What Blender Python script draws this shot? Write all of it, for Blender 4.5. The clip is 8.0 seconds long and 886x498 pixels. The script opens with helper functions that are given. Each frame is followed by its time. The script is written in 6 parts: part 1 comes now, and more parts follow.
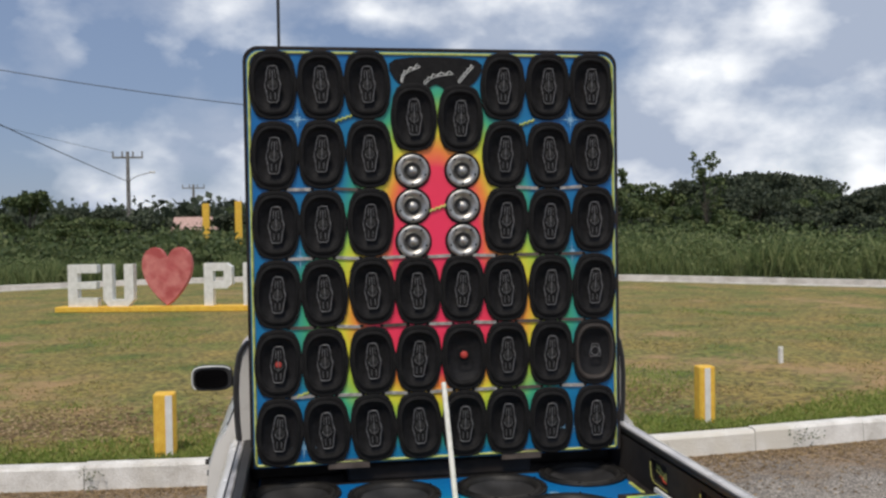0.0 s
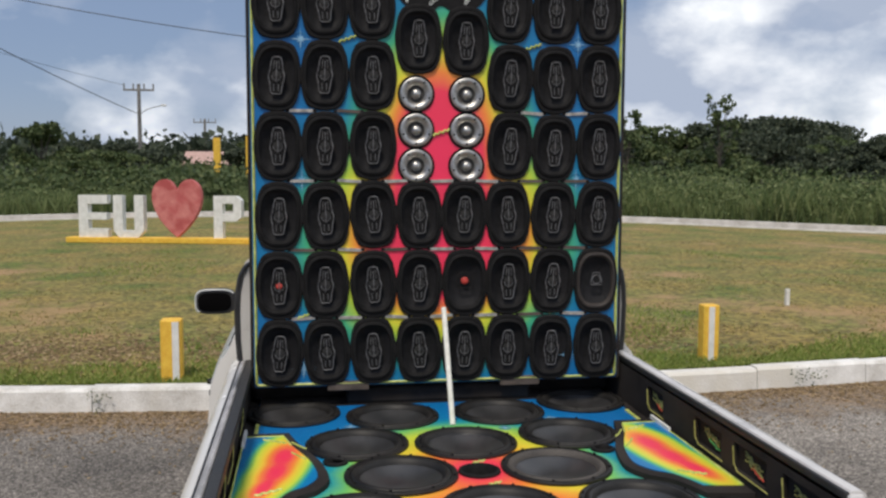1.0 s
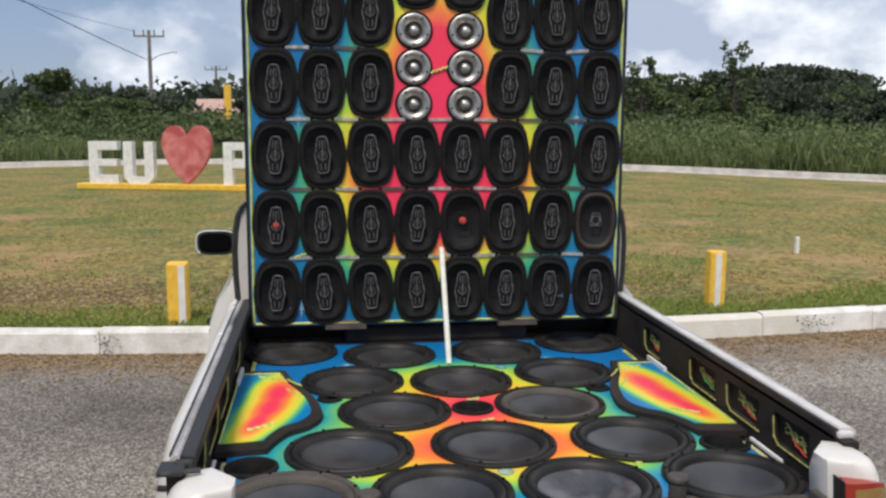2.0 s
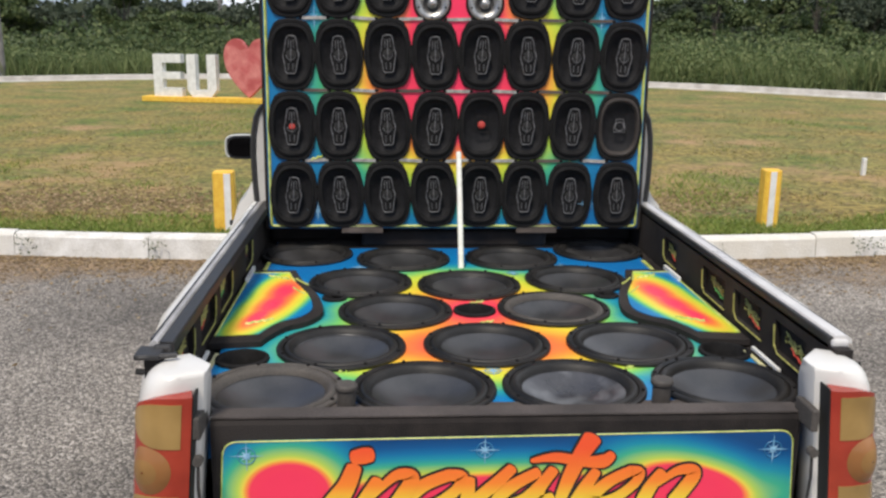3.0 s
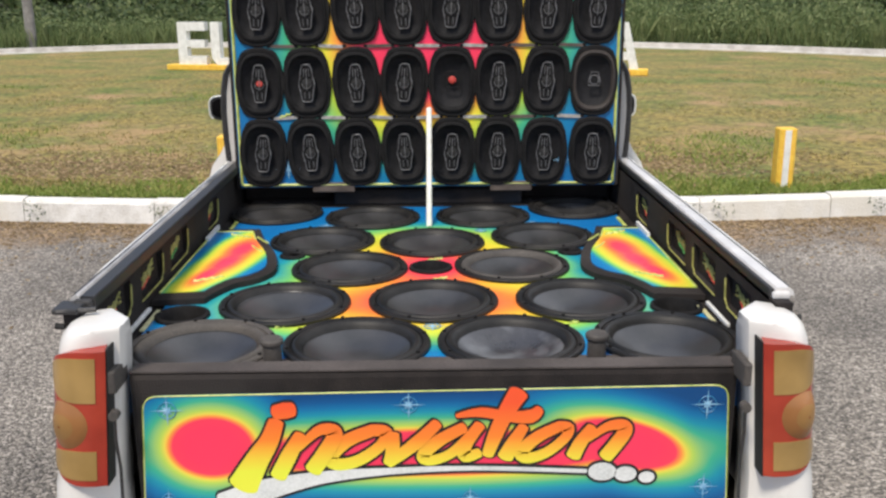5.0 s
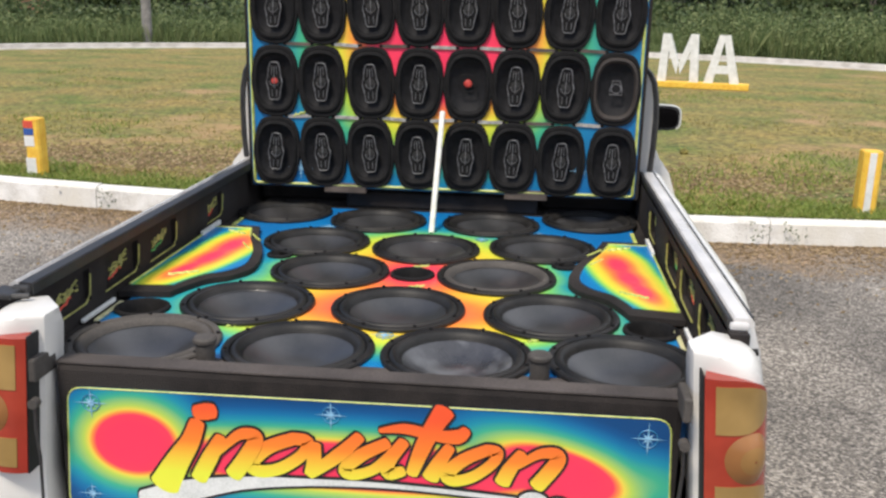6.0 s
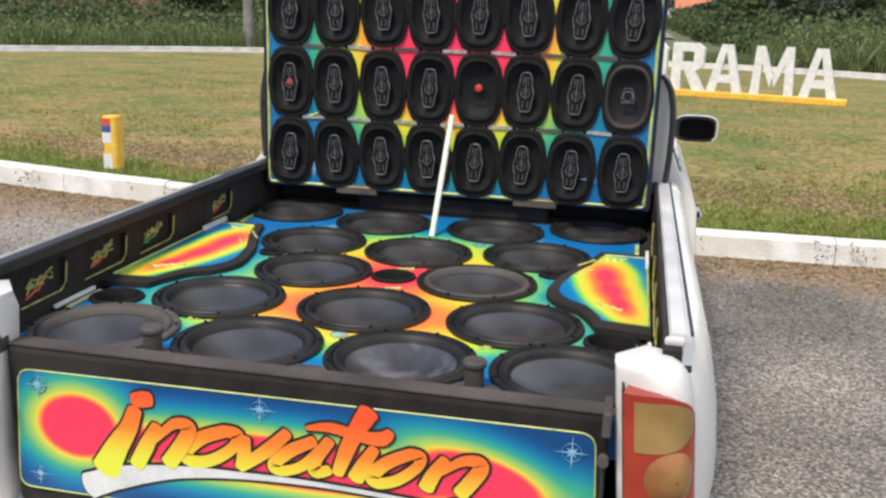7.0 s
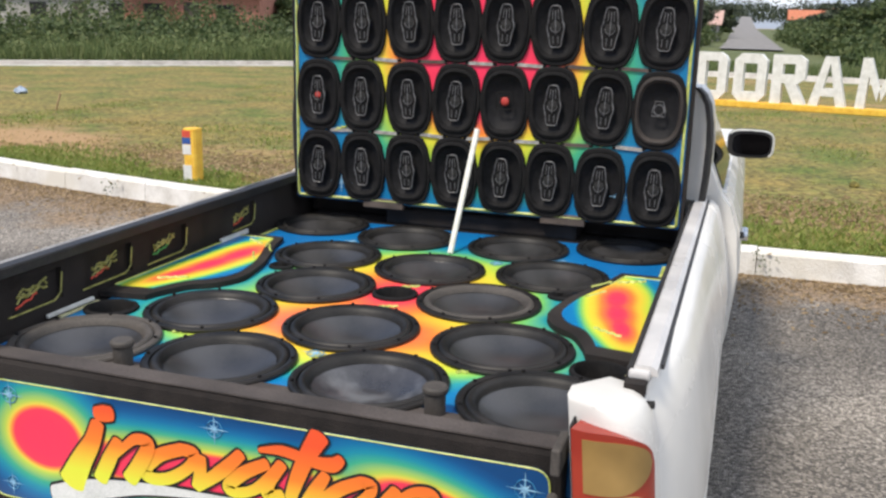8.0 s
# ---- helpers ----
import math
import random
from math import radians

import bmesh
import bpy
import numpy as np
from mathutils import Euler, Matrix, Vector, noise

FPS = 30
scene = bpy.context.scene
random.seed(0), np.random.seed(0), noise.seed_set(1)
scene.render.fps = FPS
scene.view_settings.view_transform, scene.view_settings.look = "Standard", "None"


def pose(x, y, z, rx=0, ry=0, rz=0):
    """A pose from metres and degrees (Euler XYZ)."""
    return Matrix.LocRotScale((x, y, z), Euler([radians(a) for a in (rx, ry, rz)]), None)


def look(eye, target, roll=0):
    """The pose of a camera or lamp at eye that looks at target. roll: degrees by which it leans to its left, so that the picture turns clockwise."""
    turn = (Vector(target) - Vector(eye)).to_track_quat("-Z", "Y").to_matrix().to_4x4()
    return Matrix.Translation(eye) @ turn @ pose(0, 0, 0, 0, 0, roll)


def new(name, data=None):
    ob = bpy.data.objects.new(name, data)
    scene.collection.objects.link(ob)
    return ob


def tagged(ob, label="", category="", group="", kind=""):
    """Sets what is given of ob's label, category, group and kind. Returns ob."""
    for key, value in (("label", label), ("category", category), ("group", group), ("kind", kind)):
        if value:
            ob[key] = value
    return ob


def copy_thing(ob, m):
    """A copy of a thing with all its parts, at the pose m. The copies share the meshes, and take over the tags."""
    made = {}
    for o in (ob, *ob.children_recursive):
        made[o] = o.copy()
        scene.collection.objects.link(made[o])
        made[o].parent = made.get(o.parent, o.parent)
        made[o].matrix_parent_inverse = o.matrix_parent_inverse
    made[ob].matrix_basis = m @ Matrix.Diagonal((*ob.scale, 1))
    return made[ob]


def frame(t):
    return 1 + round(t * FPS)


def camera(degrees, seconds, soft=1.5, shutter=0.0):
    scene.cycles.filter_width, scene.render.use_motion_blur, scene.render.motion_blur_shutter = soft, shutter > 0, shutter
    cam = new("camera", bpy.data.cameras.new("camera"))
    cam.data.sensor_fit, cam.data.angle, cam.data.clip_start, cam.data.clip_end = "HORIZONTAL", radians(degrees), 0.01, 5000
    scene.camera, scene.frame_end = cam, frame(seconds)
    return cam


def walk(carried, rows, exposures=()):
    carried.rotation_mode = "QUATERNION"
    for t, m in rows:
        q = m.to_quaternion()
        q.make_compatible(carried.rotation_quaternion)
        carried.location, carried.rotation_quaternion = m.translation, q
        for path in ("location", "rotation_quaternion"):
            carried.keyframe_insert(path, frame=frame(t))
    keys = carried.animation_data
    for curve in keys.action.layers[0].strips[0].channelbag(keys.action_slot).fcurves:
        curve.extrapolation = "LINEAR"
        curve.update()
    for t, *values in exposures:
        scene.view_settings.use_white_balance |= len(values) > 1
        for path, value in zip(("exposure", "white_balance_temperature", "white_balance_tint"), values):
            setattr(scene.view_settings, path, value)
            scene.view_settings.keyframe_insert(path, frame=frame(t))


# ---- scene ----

# ---------------------------------------------------------------- camera
cam = camera(51.8, 8.0, soft=2.5)
PATH = [
    (0.0, (-0.511, -3.289, 1.743), (-0.195, -1.315, 1.692), -0.9),
    (0.5, (-0.502, -3.281, 1.721), (-0.196, -1.308, 1.605), -0.6),
    (1.0, (-0.478, -3.283, 1.688), (-0.187, -1.312, 1.506), 0.2),
    (2.5, (-0.350, -3.269, 1.629), (-0.132, -1.315, 1.261), 0.2),
    (3.0, (-0.238, -3.267, 1.593), (-0.123, -1.325, 1.128), 0.7),
    (3.5, (-0.166, -3.261, 1.570), (-0.129, -1.333, 1.041), 0.2),
    (4.0, (-0.119, -3.266, 1.561), (-0.103, -1.342, 1.016), -0.1),
    (4.5, (-0.069, -3.271, 1.554), (-0.041, -1.350, 1.000), -0.8),
    (5.0, (-0.006, -3.237, 1.550), (0.029, -1.310, 1.016), -0.3),
    (5.2, (0.041, -3.207, 1.544), (0.066, -1.277, 1.020), 0.5),
    (6.5, (0.491, -3.125, 1.531), (0.170, -1.221, 1.011), 1.1),
    (7.0, (0.619, -3.082, 1.524), (0.229, -1.188, 1.015), 1.9),
    (7.5, (0.715, -2.979, 1.518), (0.253, -1.097, 1.025), 2.5),
    (8.0, (0.851, -2.934, 1.522), (0.246, -1.091, 1.035), 1.4),
]
walk(cam, [(t, look(eye, target, roll)) for t, eye, target, roll in PATH],
     exposures=[(0.0, -0.34), (1.0, -0.29), (2.5, 0.0), (4.5, 0.22), (8.0, 0.28)])

# ---------------------------------------------------------------- light
SUN_EL, SUN_AZ = 58.0, 205.0
world = bpy.data.worlds.new("world")
scene.world = world
world.use_nodes = True
wn, wl = world.node_tree.nodes, world.node_tree.links
wn.clear()
w_out = wn.new("ShaderNodeOutputWorld")
w_sky = wn.new("ShaderNodeTexSky")
w_sky.sky_type, w_sky.sun_disc = "NISHITA", False
w_sky.sun_elevation, w_sky.sun_rotation = radians(SUN_EL), radians(SUN_AZ)
w_bg = wn.new("ShaderNodeBackground")
w_sky.dust_density, w_sky.ozone_density = 0.2, 1.0
w_bg.inputs["Strength"].default_value = 0.095
wl.new(w_sky.outputs[0], w_bg.inputs["Color"])
w_co = wn.new("ShaderNodeTexCoord")
w_map = wn.new("ShaderNodeMapping")
w_map.inputs["Scale"].default_value = (2.4, 2.4, 4.0)
w_map.inputs["Location"].default_value = (0.35, 0.2, 0.1)
wl.new(w_co.outputs["Generated"], w_map.inputs["Vector"])
w_no = wn.new("ShaderNodeTexNoise")
w_no.inputs["Scale"].default_value, w_no.inputs["Detail"].default_value = 1.9, 10.0
w_no.inputs["Roughness"].default_value = 0.54
wl.new(w_map.outputs[0], w_no.inputs["Vector"])
w_sep = wn.new("ShaderNodeSeparateXYZ")
wl.new(w_co.outputs["Generated"], w_sep.inputs[0])
w_bias = wn.new("ShaderNodeMath")
w_bias.operation = "MULTIPLY_ADD"
w_bias.inputs[1].default_value = 0.30
wl.new(w_sep.outputs["X"], w_bias.inputs[0])
wl.new(w_no.outputs["Fac"], w_bias.inputs[2])
w_ramp = wn.new("ShaderNodeValToRGB")
w_ramp.color_ramp.elements[0].position, w_ramp.color_ramp.elements[1].position = 0.45, 0.62
wl.new(w_bias.outputs[0], w_ramp.inputs[0])
w_no2 = wn.new("ShaderNodeTexNoise")
w_no2.inputs["Scale"].default_value, w_no2.inputs["Detail"].default_value = 3.2, 8.0
wl.new(w_map.outputs[0], w_no2.inputs["Vector"])
w_cr = wn.new("ShaderNodeValToRGB")
w_cr.color_ramp.elements[0].position, w_cr.color_ramp.elements[0].color = 0.42, (0.38, 0.44, 0.56, 1)
w_cr.color_ramp.elements[1].position, w_cr.color_ramp.elements[1].color = 0.63, (0.95, 0.97, 1.0, 1)
wl.new(w_no2.outputs["Fac"], w_cr.inputs[0])
w_cl = wn.new("ShaderNodeBackground")
w_cl.inputs["Strength"].default_value = 1.36
wl.new(w_cr.outputs[0], w_cl.inputs["Color"])
w_mix = wn.new("ShaderNodeMixShader")
wl.new(w_ramp.outputs[0], w_mix.inputs[0])
w_veil = wn.new("ShaderNodeBackground")
w_veil.inputs["Color"].default_value, w_veil.inputs["Strength"].default_value = (0.30, 0.40, 0.63, 1), 1.0
w_mv = wn.new("ShaderNodeMixShader")
w_mv.inputs[0].default_value = 0.72
wl.new(w_bg.outputs[0], w_mv.inputs[1])
wl.new(w_veil.outputs[0], w_mv.inputs[2])
wl.new(w_mv.outputs[0], w_mix.inputs[1])
wl.new(w_cl.outputs[0], w_mix.inputs[2])
wl.new(w_mix.outputs[0], w_out.inputs[0])

sun = new("sun", bpy.data.lights.new("sun", "SUN"))
sun.data.energy, sun.data.angle, sun.data.color = 3.4, radians(12), (1.0, 0.90, 0.77)
az, el = radians(SUN_AZ), radians(SUN_EL)
sun.matrix_world = look((math.sin(az) * math.cos(el) * 50, math.cos(az) * math.cos(el) * 50, math.sin(el) * 50), (0, 0, 0))


# ---------------------------------------------------------------- materials
def node_mat(name):
    m = bpy.data.materials.new(name)
    m.use_nodes = True
    nt = m.node_tree
    return m, nt.nodes, nt.links, nt.nodes["Principled BSDF"]


def mat(name, a, b, scale=20.0, rough=0.6, metal=0.0, bump=0.1, fine=200.0, spec=0.5, big=2.0, c=None, coords="Object", dist=0.01, grain=0.55):
    """Two-scale mottled surface: a and b blended by broad stains and by fine grain."""
    m, n, l, p = node_mat(name)
    co = n.new("ShaderNodeTexCoord")
    n1 = n.new("ShaderNodeTexNoise")
    n1.inputs["Scale"].default_value, n1.inputs["Detail"].default_value = scale, 6
    n2 = n.new("ShaderNodeTexNoise")
    n2.inputs["Scale"].default_value, n2.inputs["Detail"].default_value = fine, 3
    n3 = n.new("ShaderNodeTexNoise")
    n3.inputs["Scale"].default_value, n3.inputs["Detail"].default_value = big, 4
    for k in (n1, n2, n3):
        l.new(co.outputs[coords], k.inputs["Vector"])
    r = n.new("ShaderNodeValToRGB")
    r.color_ramp.elements[0].position, r.color_ramp.elements[1].position = 0.34, 0.66
    r.color_ramp.elements[0].color, r.color_ramp.elements[1].color = (*a, 1), (*b, 1)
    l.new(n1.outputs["Fac"], r.inputs[0])
    mx = n.new("ShaderNodeMix")
    mx.data_type, mx.blend_type = "RGBA", "OVERLAY"
    mx.inputs["Factor"].default_value = grain
    l.new(r.outputs[0], mx.inputs["A"])
    l.new(n2.outputs["Fac"], mx.inputs["B"])
    last = mx.outputs["Result"]
    if c:
        r3 = n.new("ShaderNodeValToRGB")
        r3.color_ramp.elements[0].position, r3.color_ramp.elements[1].position = 0.5, 0.66
        l.new(n3.outputs["Fac"], r3.inputs[0])
        m3 = n.new("ShaderNodeMix")
        m3.data_type = "RGBA"
        l.new(r3.outputs[0], m3.inputs["Factor"])
        l.new(last, m3.inputs["A"])
        m3.inputs["B"].default_value = (*c, 1)
        last = m3.outputs["Result"]
    l.new(last, p.inputs["Base Color"])
    rr = n.new("ShaderNodeMapRange")
    rr.inputs["To Min"].default_value, rr.inputs["To Max"].default_value = max(0.03, rough - 0.12), min(1, rough + 0.12)
    l.new(n1.outputs["Fac"], rr.inputs[0])
    l.new(rr.outputs[0], p.inputs["Roughness"])
    p.inputs["Metallic"].default_value = metal
    p.inputs["Specular IOR Level"].default_value = spec
    if bump:
        bp = n.new("ShaderNodeBump")
        bp.inputs["Strength"].default_value, bp.inputs["Distance"].default_value = bump, dist
        l.new(n2.outputs["Fac"], bp.inputs["Height"])
        l.new(bp.outputs[0], p.inputs["Normal"])
    return m


WIDE_HALO = [(0.0, (0.93, 0.035, 0.12)), (0.47, (0.93, 0.05, 0.105)), (0.515, (0.95, 0.28, 0.06)), (0.555, (0.82, 0.66, 0.08)), (0.61, (0.46, 0.64, 0.10)),
             (0.76, (0.05, 0.42, 0.25)), (0.88, (0.010, 0.27, 0.38)), (1.00, (0.004, 0.16, 0.36)), (1.12, (0.002, 0.09, 0.27)), (1.2, (0.002, 0.06, 0.20))]
DECK_STOPS = [(0.0, (0.93, 0.035, 0.12)), (0.20, (0.93, 0.06, 0.10)), (0.36, (0.94, 0.24, 0.05)), (0.50, (0.86, 0.60, 0.05)), (0.66, (0.62, 0.72, 0.06)),
              (0.76, (0.18, 0.55, 0.14)), (0.84, (0.02, 0.33, 0.36)), (0.92, (0.004, 0.20, 0.46)), (1.2, (0.004, 0.15, 0.42))]
RAINBOW = [(0.0, (0.93, 0.035, 0.12)), (0.43, (0.93, 0.045, 0.105)), (0.52, (0.95, 0.28, 0.05)), (0.61, (0.80, 0.72, 0.05)),
           (0.70, (0.45, 0.66, 0.06)), (0.80, (0.06, 0.45, 0.22)), (0.93, (0.004, 0.20, 0.40)), (1.2, (0.004, 0.14, 0.40))]


def airbrush(name, blobs, axes, span=1.25, rough=0.32, core=0.0, wobble=0.12, stops=RAINBOW):
    """Airbrushed rainbow: rings of colour round ellipses (u, v, half width, half height, turn) in the plane of the two axes."""
    m, n, l, p = node_mat(name)
    co = n.new("ShaderNodeTexCoord")
    nz = n.new("ShaderNodeTexNoise")
    nz.inputs["Scale"].default_value, nz.inputs["Detail"].default_value = 5.0, 3
    l.new(co.outputs["Object"], nz.inputs["Vector"])
    sp = n.new("ShaderNodeSeparateXYZ")
    l.new(co.outputs["Object"], sp.inputs[0])
    last = None
    for u, v, ru, rv, turn in blobs:
        cb = n.new("ShaderNodeCombineXYZ")
        l.new(sp.outputs[axes[0]], cb.inputs[0])
        l.new(sp.outputs[axes[1]], cb.inputs[1])
        mp = n.new("ShaderNodeMapping")
        mp.vector_type = "TEXTURE"
        mp.inputs["Location"].default_value = (u, v, 0)
        mp.inputs["Rotation"].default_value = (0, 0, radians(turn))
        mp.inputs["Scale"].default_value = (ru, rv, 1)
        l.new(cb.outputs[0], mp.inputs["Vector"])
        ln = n.new("ShaderNodeVectorMath")
        ln.operation = "LENGTH"
        l.new(mp.outputs[0], ln.inputs[0])
        if last is None:
            last = ln.outputs["Value"]
        else:
            mn = n.new("ShaderNodeMath")
            mn.operation = "SMOOTH_MIN"
            mn.inputs[2].default_value = 0.15
            l.new(last, mn.inputs[0])
            l.new(ln.outputs["Value"], mn.inputs[1])
            last = mn.outputs[0]
    wob = n.new("ShaderNodeMath")
    wob.operation = "MULTIPLY_ADD"
    wob.inputs[1].default_value = wobble
    l.new(nz.outputs["Fac"], wob.inputs[0])
    l.new(last, wob.inputs[2])
    sc = n.new("ShaderNodeMapRange")
    sc.inputs["From Min"].default_value, sc.inputs["From Max"].default_value = core, span
    sc.inputs["To Min"].default_value, sc.inputs["To Max"].default_value = 0.25 if core else 0.0, 1.0
    l.new(wob.outputs[0], sc.inputs[0])
    r = n.new("ShaderNodeValToRGB")
    e = r.color_ramp.elements
    e[0].position, e[0].color = 0, (*RAINBOW[0][1], 1)
    e[1].position, e[1].color = 1, (*stops[-1][1], 1)
    for q, col in stops[1:-1]:
        k = e.new(q / 1.25)
        k.color = (*col, 1)
    l.new(sc.outputs[0], r.inputs[0])
    l.new(r.outputs[0], p.inputs["Base Color"])
    n2 = n.new("ShaderNodeTexNoise")
    n2.inputs["Scale"].default_value = 60
    l.new(co.outputs["Object"], n2.inputs["Vector"])
    rr = n.new("ShaderNodeMapRange")
    rr.inputs["To Min"].default_value, rr.inputs["To Max"].default_value = rough - 0.1, rough + 0.2
    l.new(n2.outputs["Fac"], rr.inputs[0])
    l.new(rr.outputs[0], p.inputs["Roughness"])
    return m


def leaf_mat(name, a, b, c):
    m, n, l, p = node_mat(name)
    g = n.new("ShaderNodeNewGeometry")
    r = n.new("ShaderNodeValToRGB")
    e = r.color_ramp.elements
    e[0].color, e[1].color = (*a, 1), (*c, 1)
    k = e.new(0.55)
    k.color = (*b, 1)
    l.new(g.outputs["Random Per Island"], r.inputs[0])
    l.new(r.outputs[0], p.inputs["Base Color"])
    p.inputs["Roughness"].default_value = 0.6
    p.inputs["Specular IOR Level"].default_value = 0.25
    tr = n.new("ShaderNodeBsdfTranslucent")
    l.new(r.outputs[0], tr.inputs["Color"])
    ms = n.new("ShaderNodeMixShader")
    ms.inputs[0].default_value = 0.25
    l.new(p.outputs[0], ms.inputs[1])
    l.new(tr.outputs[0], ms.inputs[2])
    l.new(ms.outputs[0], n["Material Output"].inputs["Surface"])
    return m




def asphalt_mat():
    """Coarse worn chippings: every stone its own tone, darker tracks, brown litter along the kerb."""
    m, n, l, p = node_mat("asphalt")
    co = n.new("ShaderNodeTexCoord")
    vo = n.new("ShaderNodeTexVoronoi")
    vo.inputs["Scale"].default_value = 100
    l.new(co.outputs["Object"], vo.inputs["Vector"])
    sp = n.new("ShaderNodeSeparateColor")
    l.new(vo.outputs["Color"], sp.inputs[0])
    r = n.new("ShaderNodeValToRGB")
    e = r.color_ramp.elements
    e[0].color, e[1].color = (0.08, 0.073, 0.066, 1), (0.50, 0.46, 0.42, 1)
    for q, c in ((0.4, (0.18, 0.165, 0.148, 1)), (0.75, (0.31, 0.285, 0.25, 1))):
        k = e.new(q)
        k.color = c
    l.new(sp.outputs[0], r.inputs[0])
    big = n.new("ShaderNodeTexNoise")
    big.inputs["Scale"].default_value, big.inputs["Detail"].default_value = 0.7, 7
    l.new(co.outputs["Object"], big.inputs["Vector"])
    br = n.new("ShaderNodeValToRGB")
    br.color_ramp.elements[0].position, br.color_ramp.elements[0].color = 0.36, (0.62, 0.61, 0.60, 1)
    br.color_ramp.elements[1].position, br.color_ramp.elements[1].color = 0.62, (1.25, 1.22, 1.18, 1)
    l.new(big.outputs["Fac"], br.inputs[0])
    mu = n.new("ShaderNodeMix")
    mu.data_type, mu.blend_type = "RGBA", "MULTIPLY"
    mu.inputs["Factor"].default_value = 1.0
    l.new(r.outputs[0], mu.inputs["A"])
    l.new(br.outputs[0], mu.inputs["B"])
    # litter along the kerb
    xyz = n.new("ShaderNodeSeparateXYZ")
    l.new(co.outputs["Object"], xyz.inputs[0])
    nl = n.new("ShaderNodeTexNoise")
    nl.inputs["Scale"].default_value, nl.inputs["Detail"].default_value = 1.6, 8
    l.new(co.outputs["Object"], nl.inputs["Vector"])
    ad = n.new("ShaderNodeMath")
    ad.operation = "MULTIPLY_ADD"
    ad.inputs[1].default_value = 2.6
    l.new(nl.outputs["Fac"], ad.inputs[0])
    l.new(xyz.outputs["Y"], ad.inputs[2])
    lr = n.new("ShaderNodeMapRange")
    lr.inputs["From Min"].default_value, lr.inputs["From Max"].default_value = 3.80, 4.45
    lr.inputs["To Max"].default_value = 0.82
    l.new(ad.outputs[0], lr.inputs[0])
    nf = n.new("ShaderNodeTexNoise")
    nf.inputs["Scale"].default_value, nf.inputs["Detail"].default_value = 45, 3
    l.new(co.outputs["Object"], nf.inputs["Vector"])
    lc = n.new("ShaderNodeValToRGB")
    lc.color_ramp.elements[0].position, lc.color_ramp.elements[0].color = 0.35, (0.10, 0.075, 0.045, 1)
    lc.color_ramp.elements[1].position, lc.color_ramp.elements[1].color = 0.65, (0.46, 0.31, 0.18, 1)
    l.new(nf.outputs["Fac"], lc.inputs[0])
    mx = n.new("ShaderNodeMix")
    mx.data_type = "RGBA"
    l.new(lr.outputs[0], mx.inputs["Factor"])
    l.new(mu.outputs["Result"], mx.inputs["A"])
    l.new(lc.outputs[0], mx.inputs["B"])
    l.new(mx.outputs["Result"], p.inputs["Base Color"])
    p.inputs["Roughness"].default_value = 0.92
    bp = n.new("ShaderNodeBump")
    bp.inputs["Strength"].default_value, bp.inputs["Distance"].default_value = 0.9, 0.012
    l.new(vo.outputs["Distance"], bp.inputs["Height"])
    bp.invert = True
    l.new(bp.outputs[0], p.inputs["Normal"])
    return m


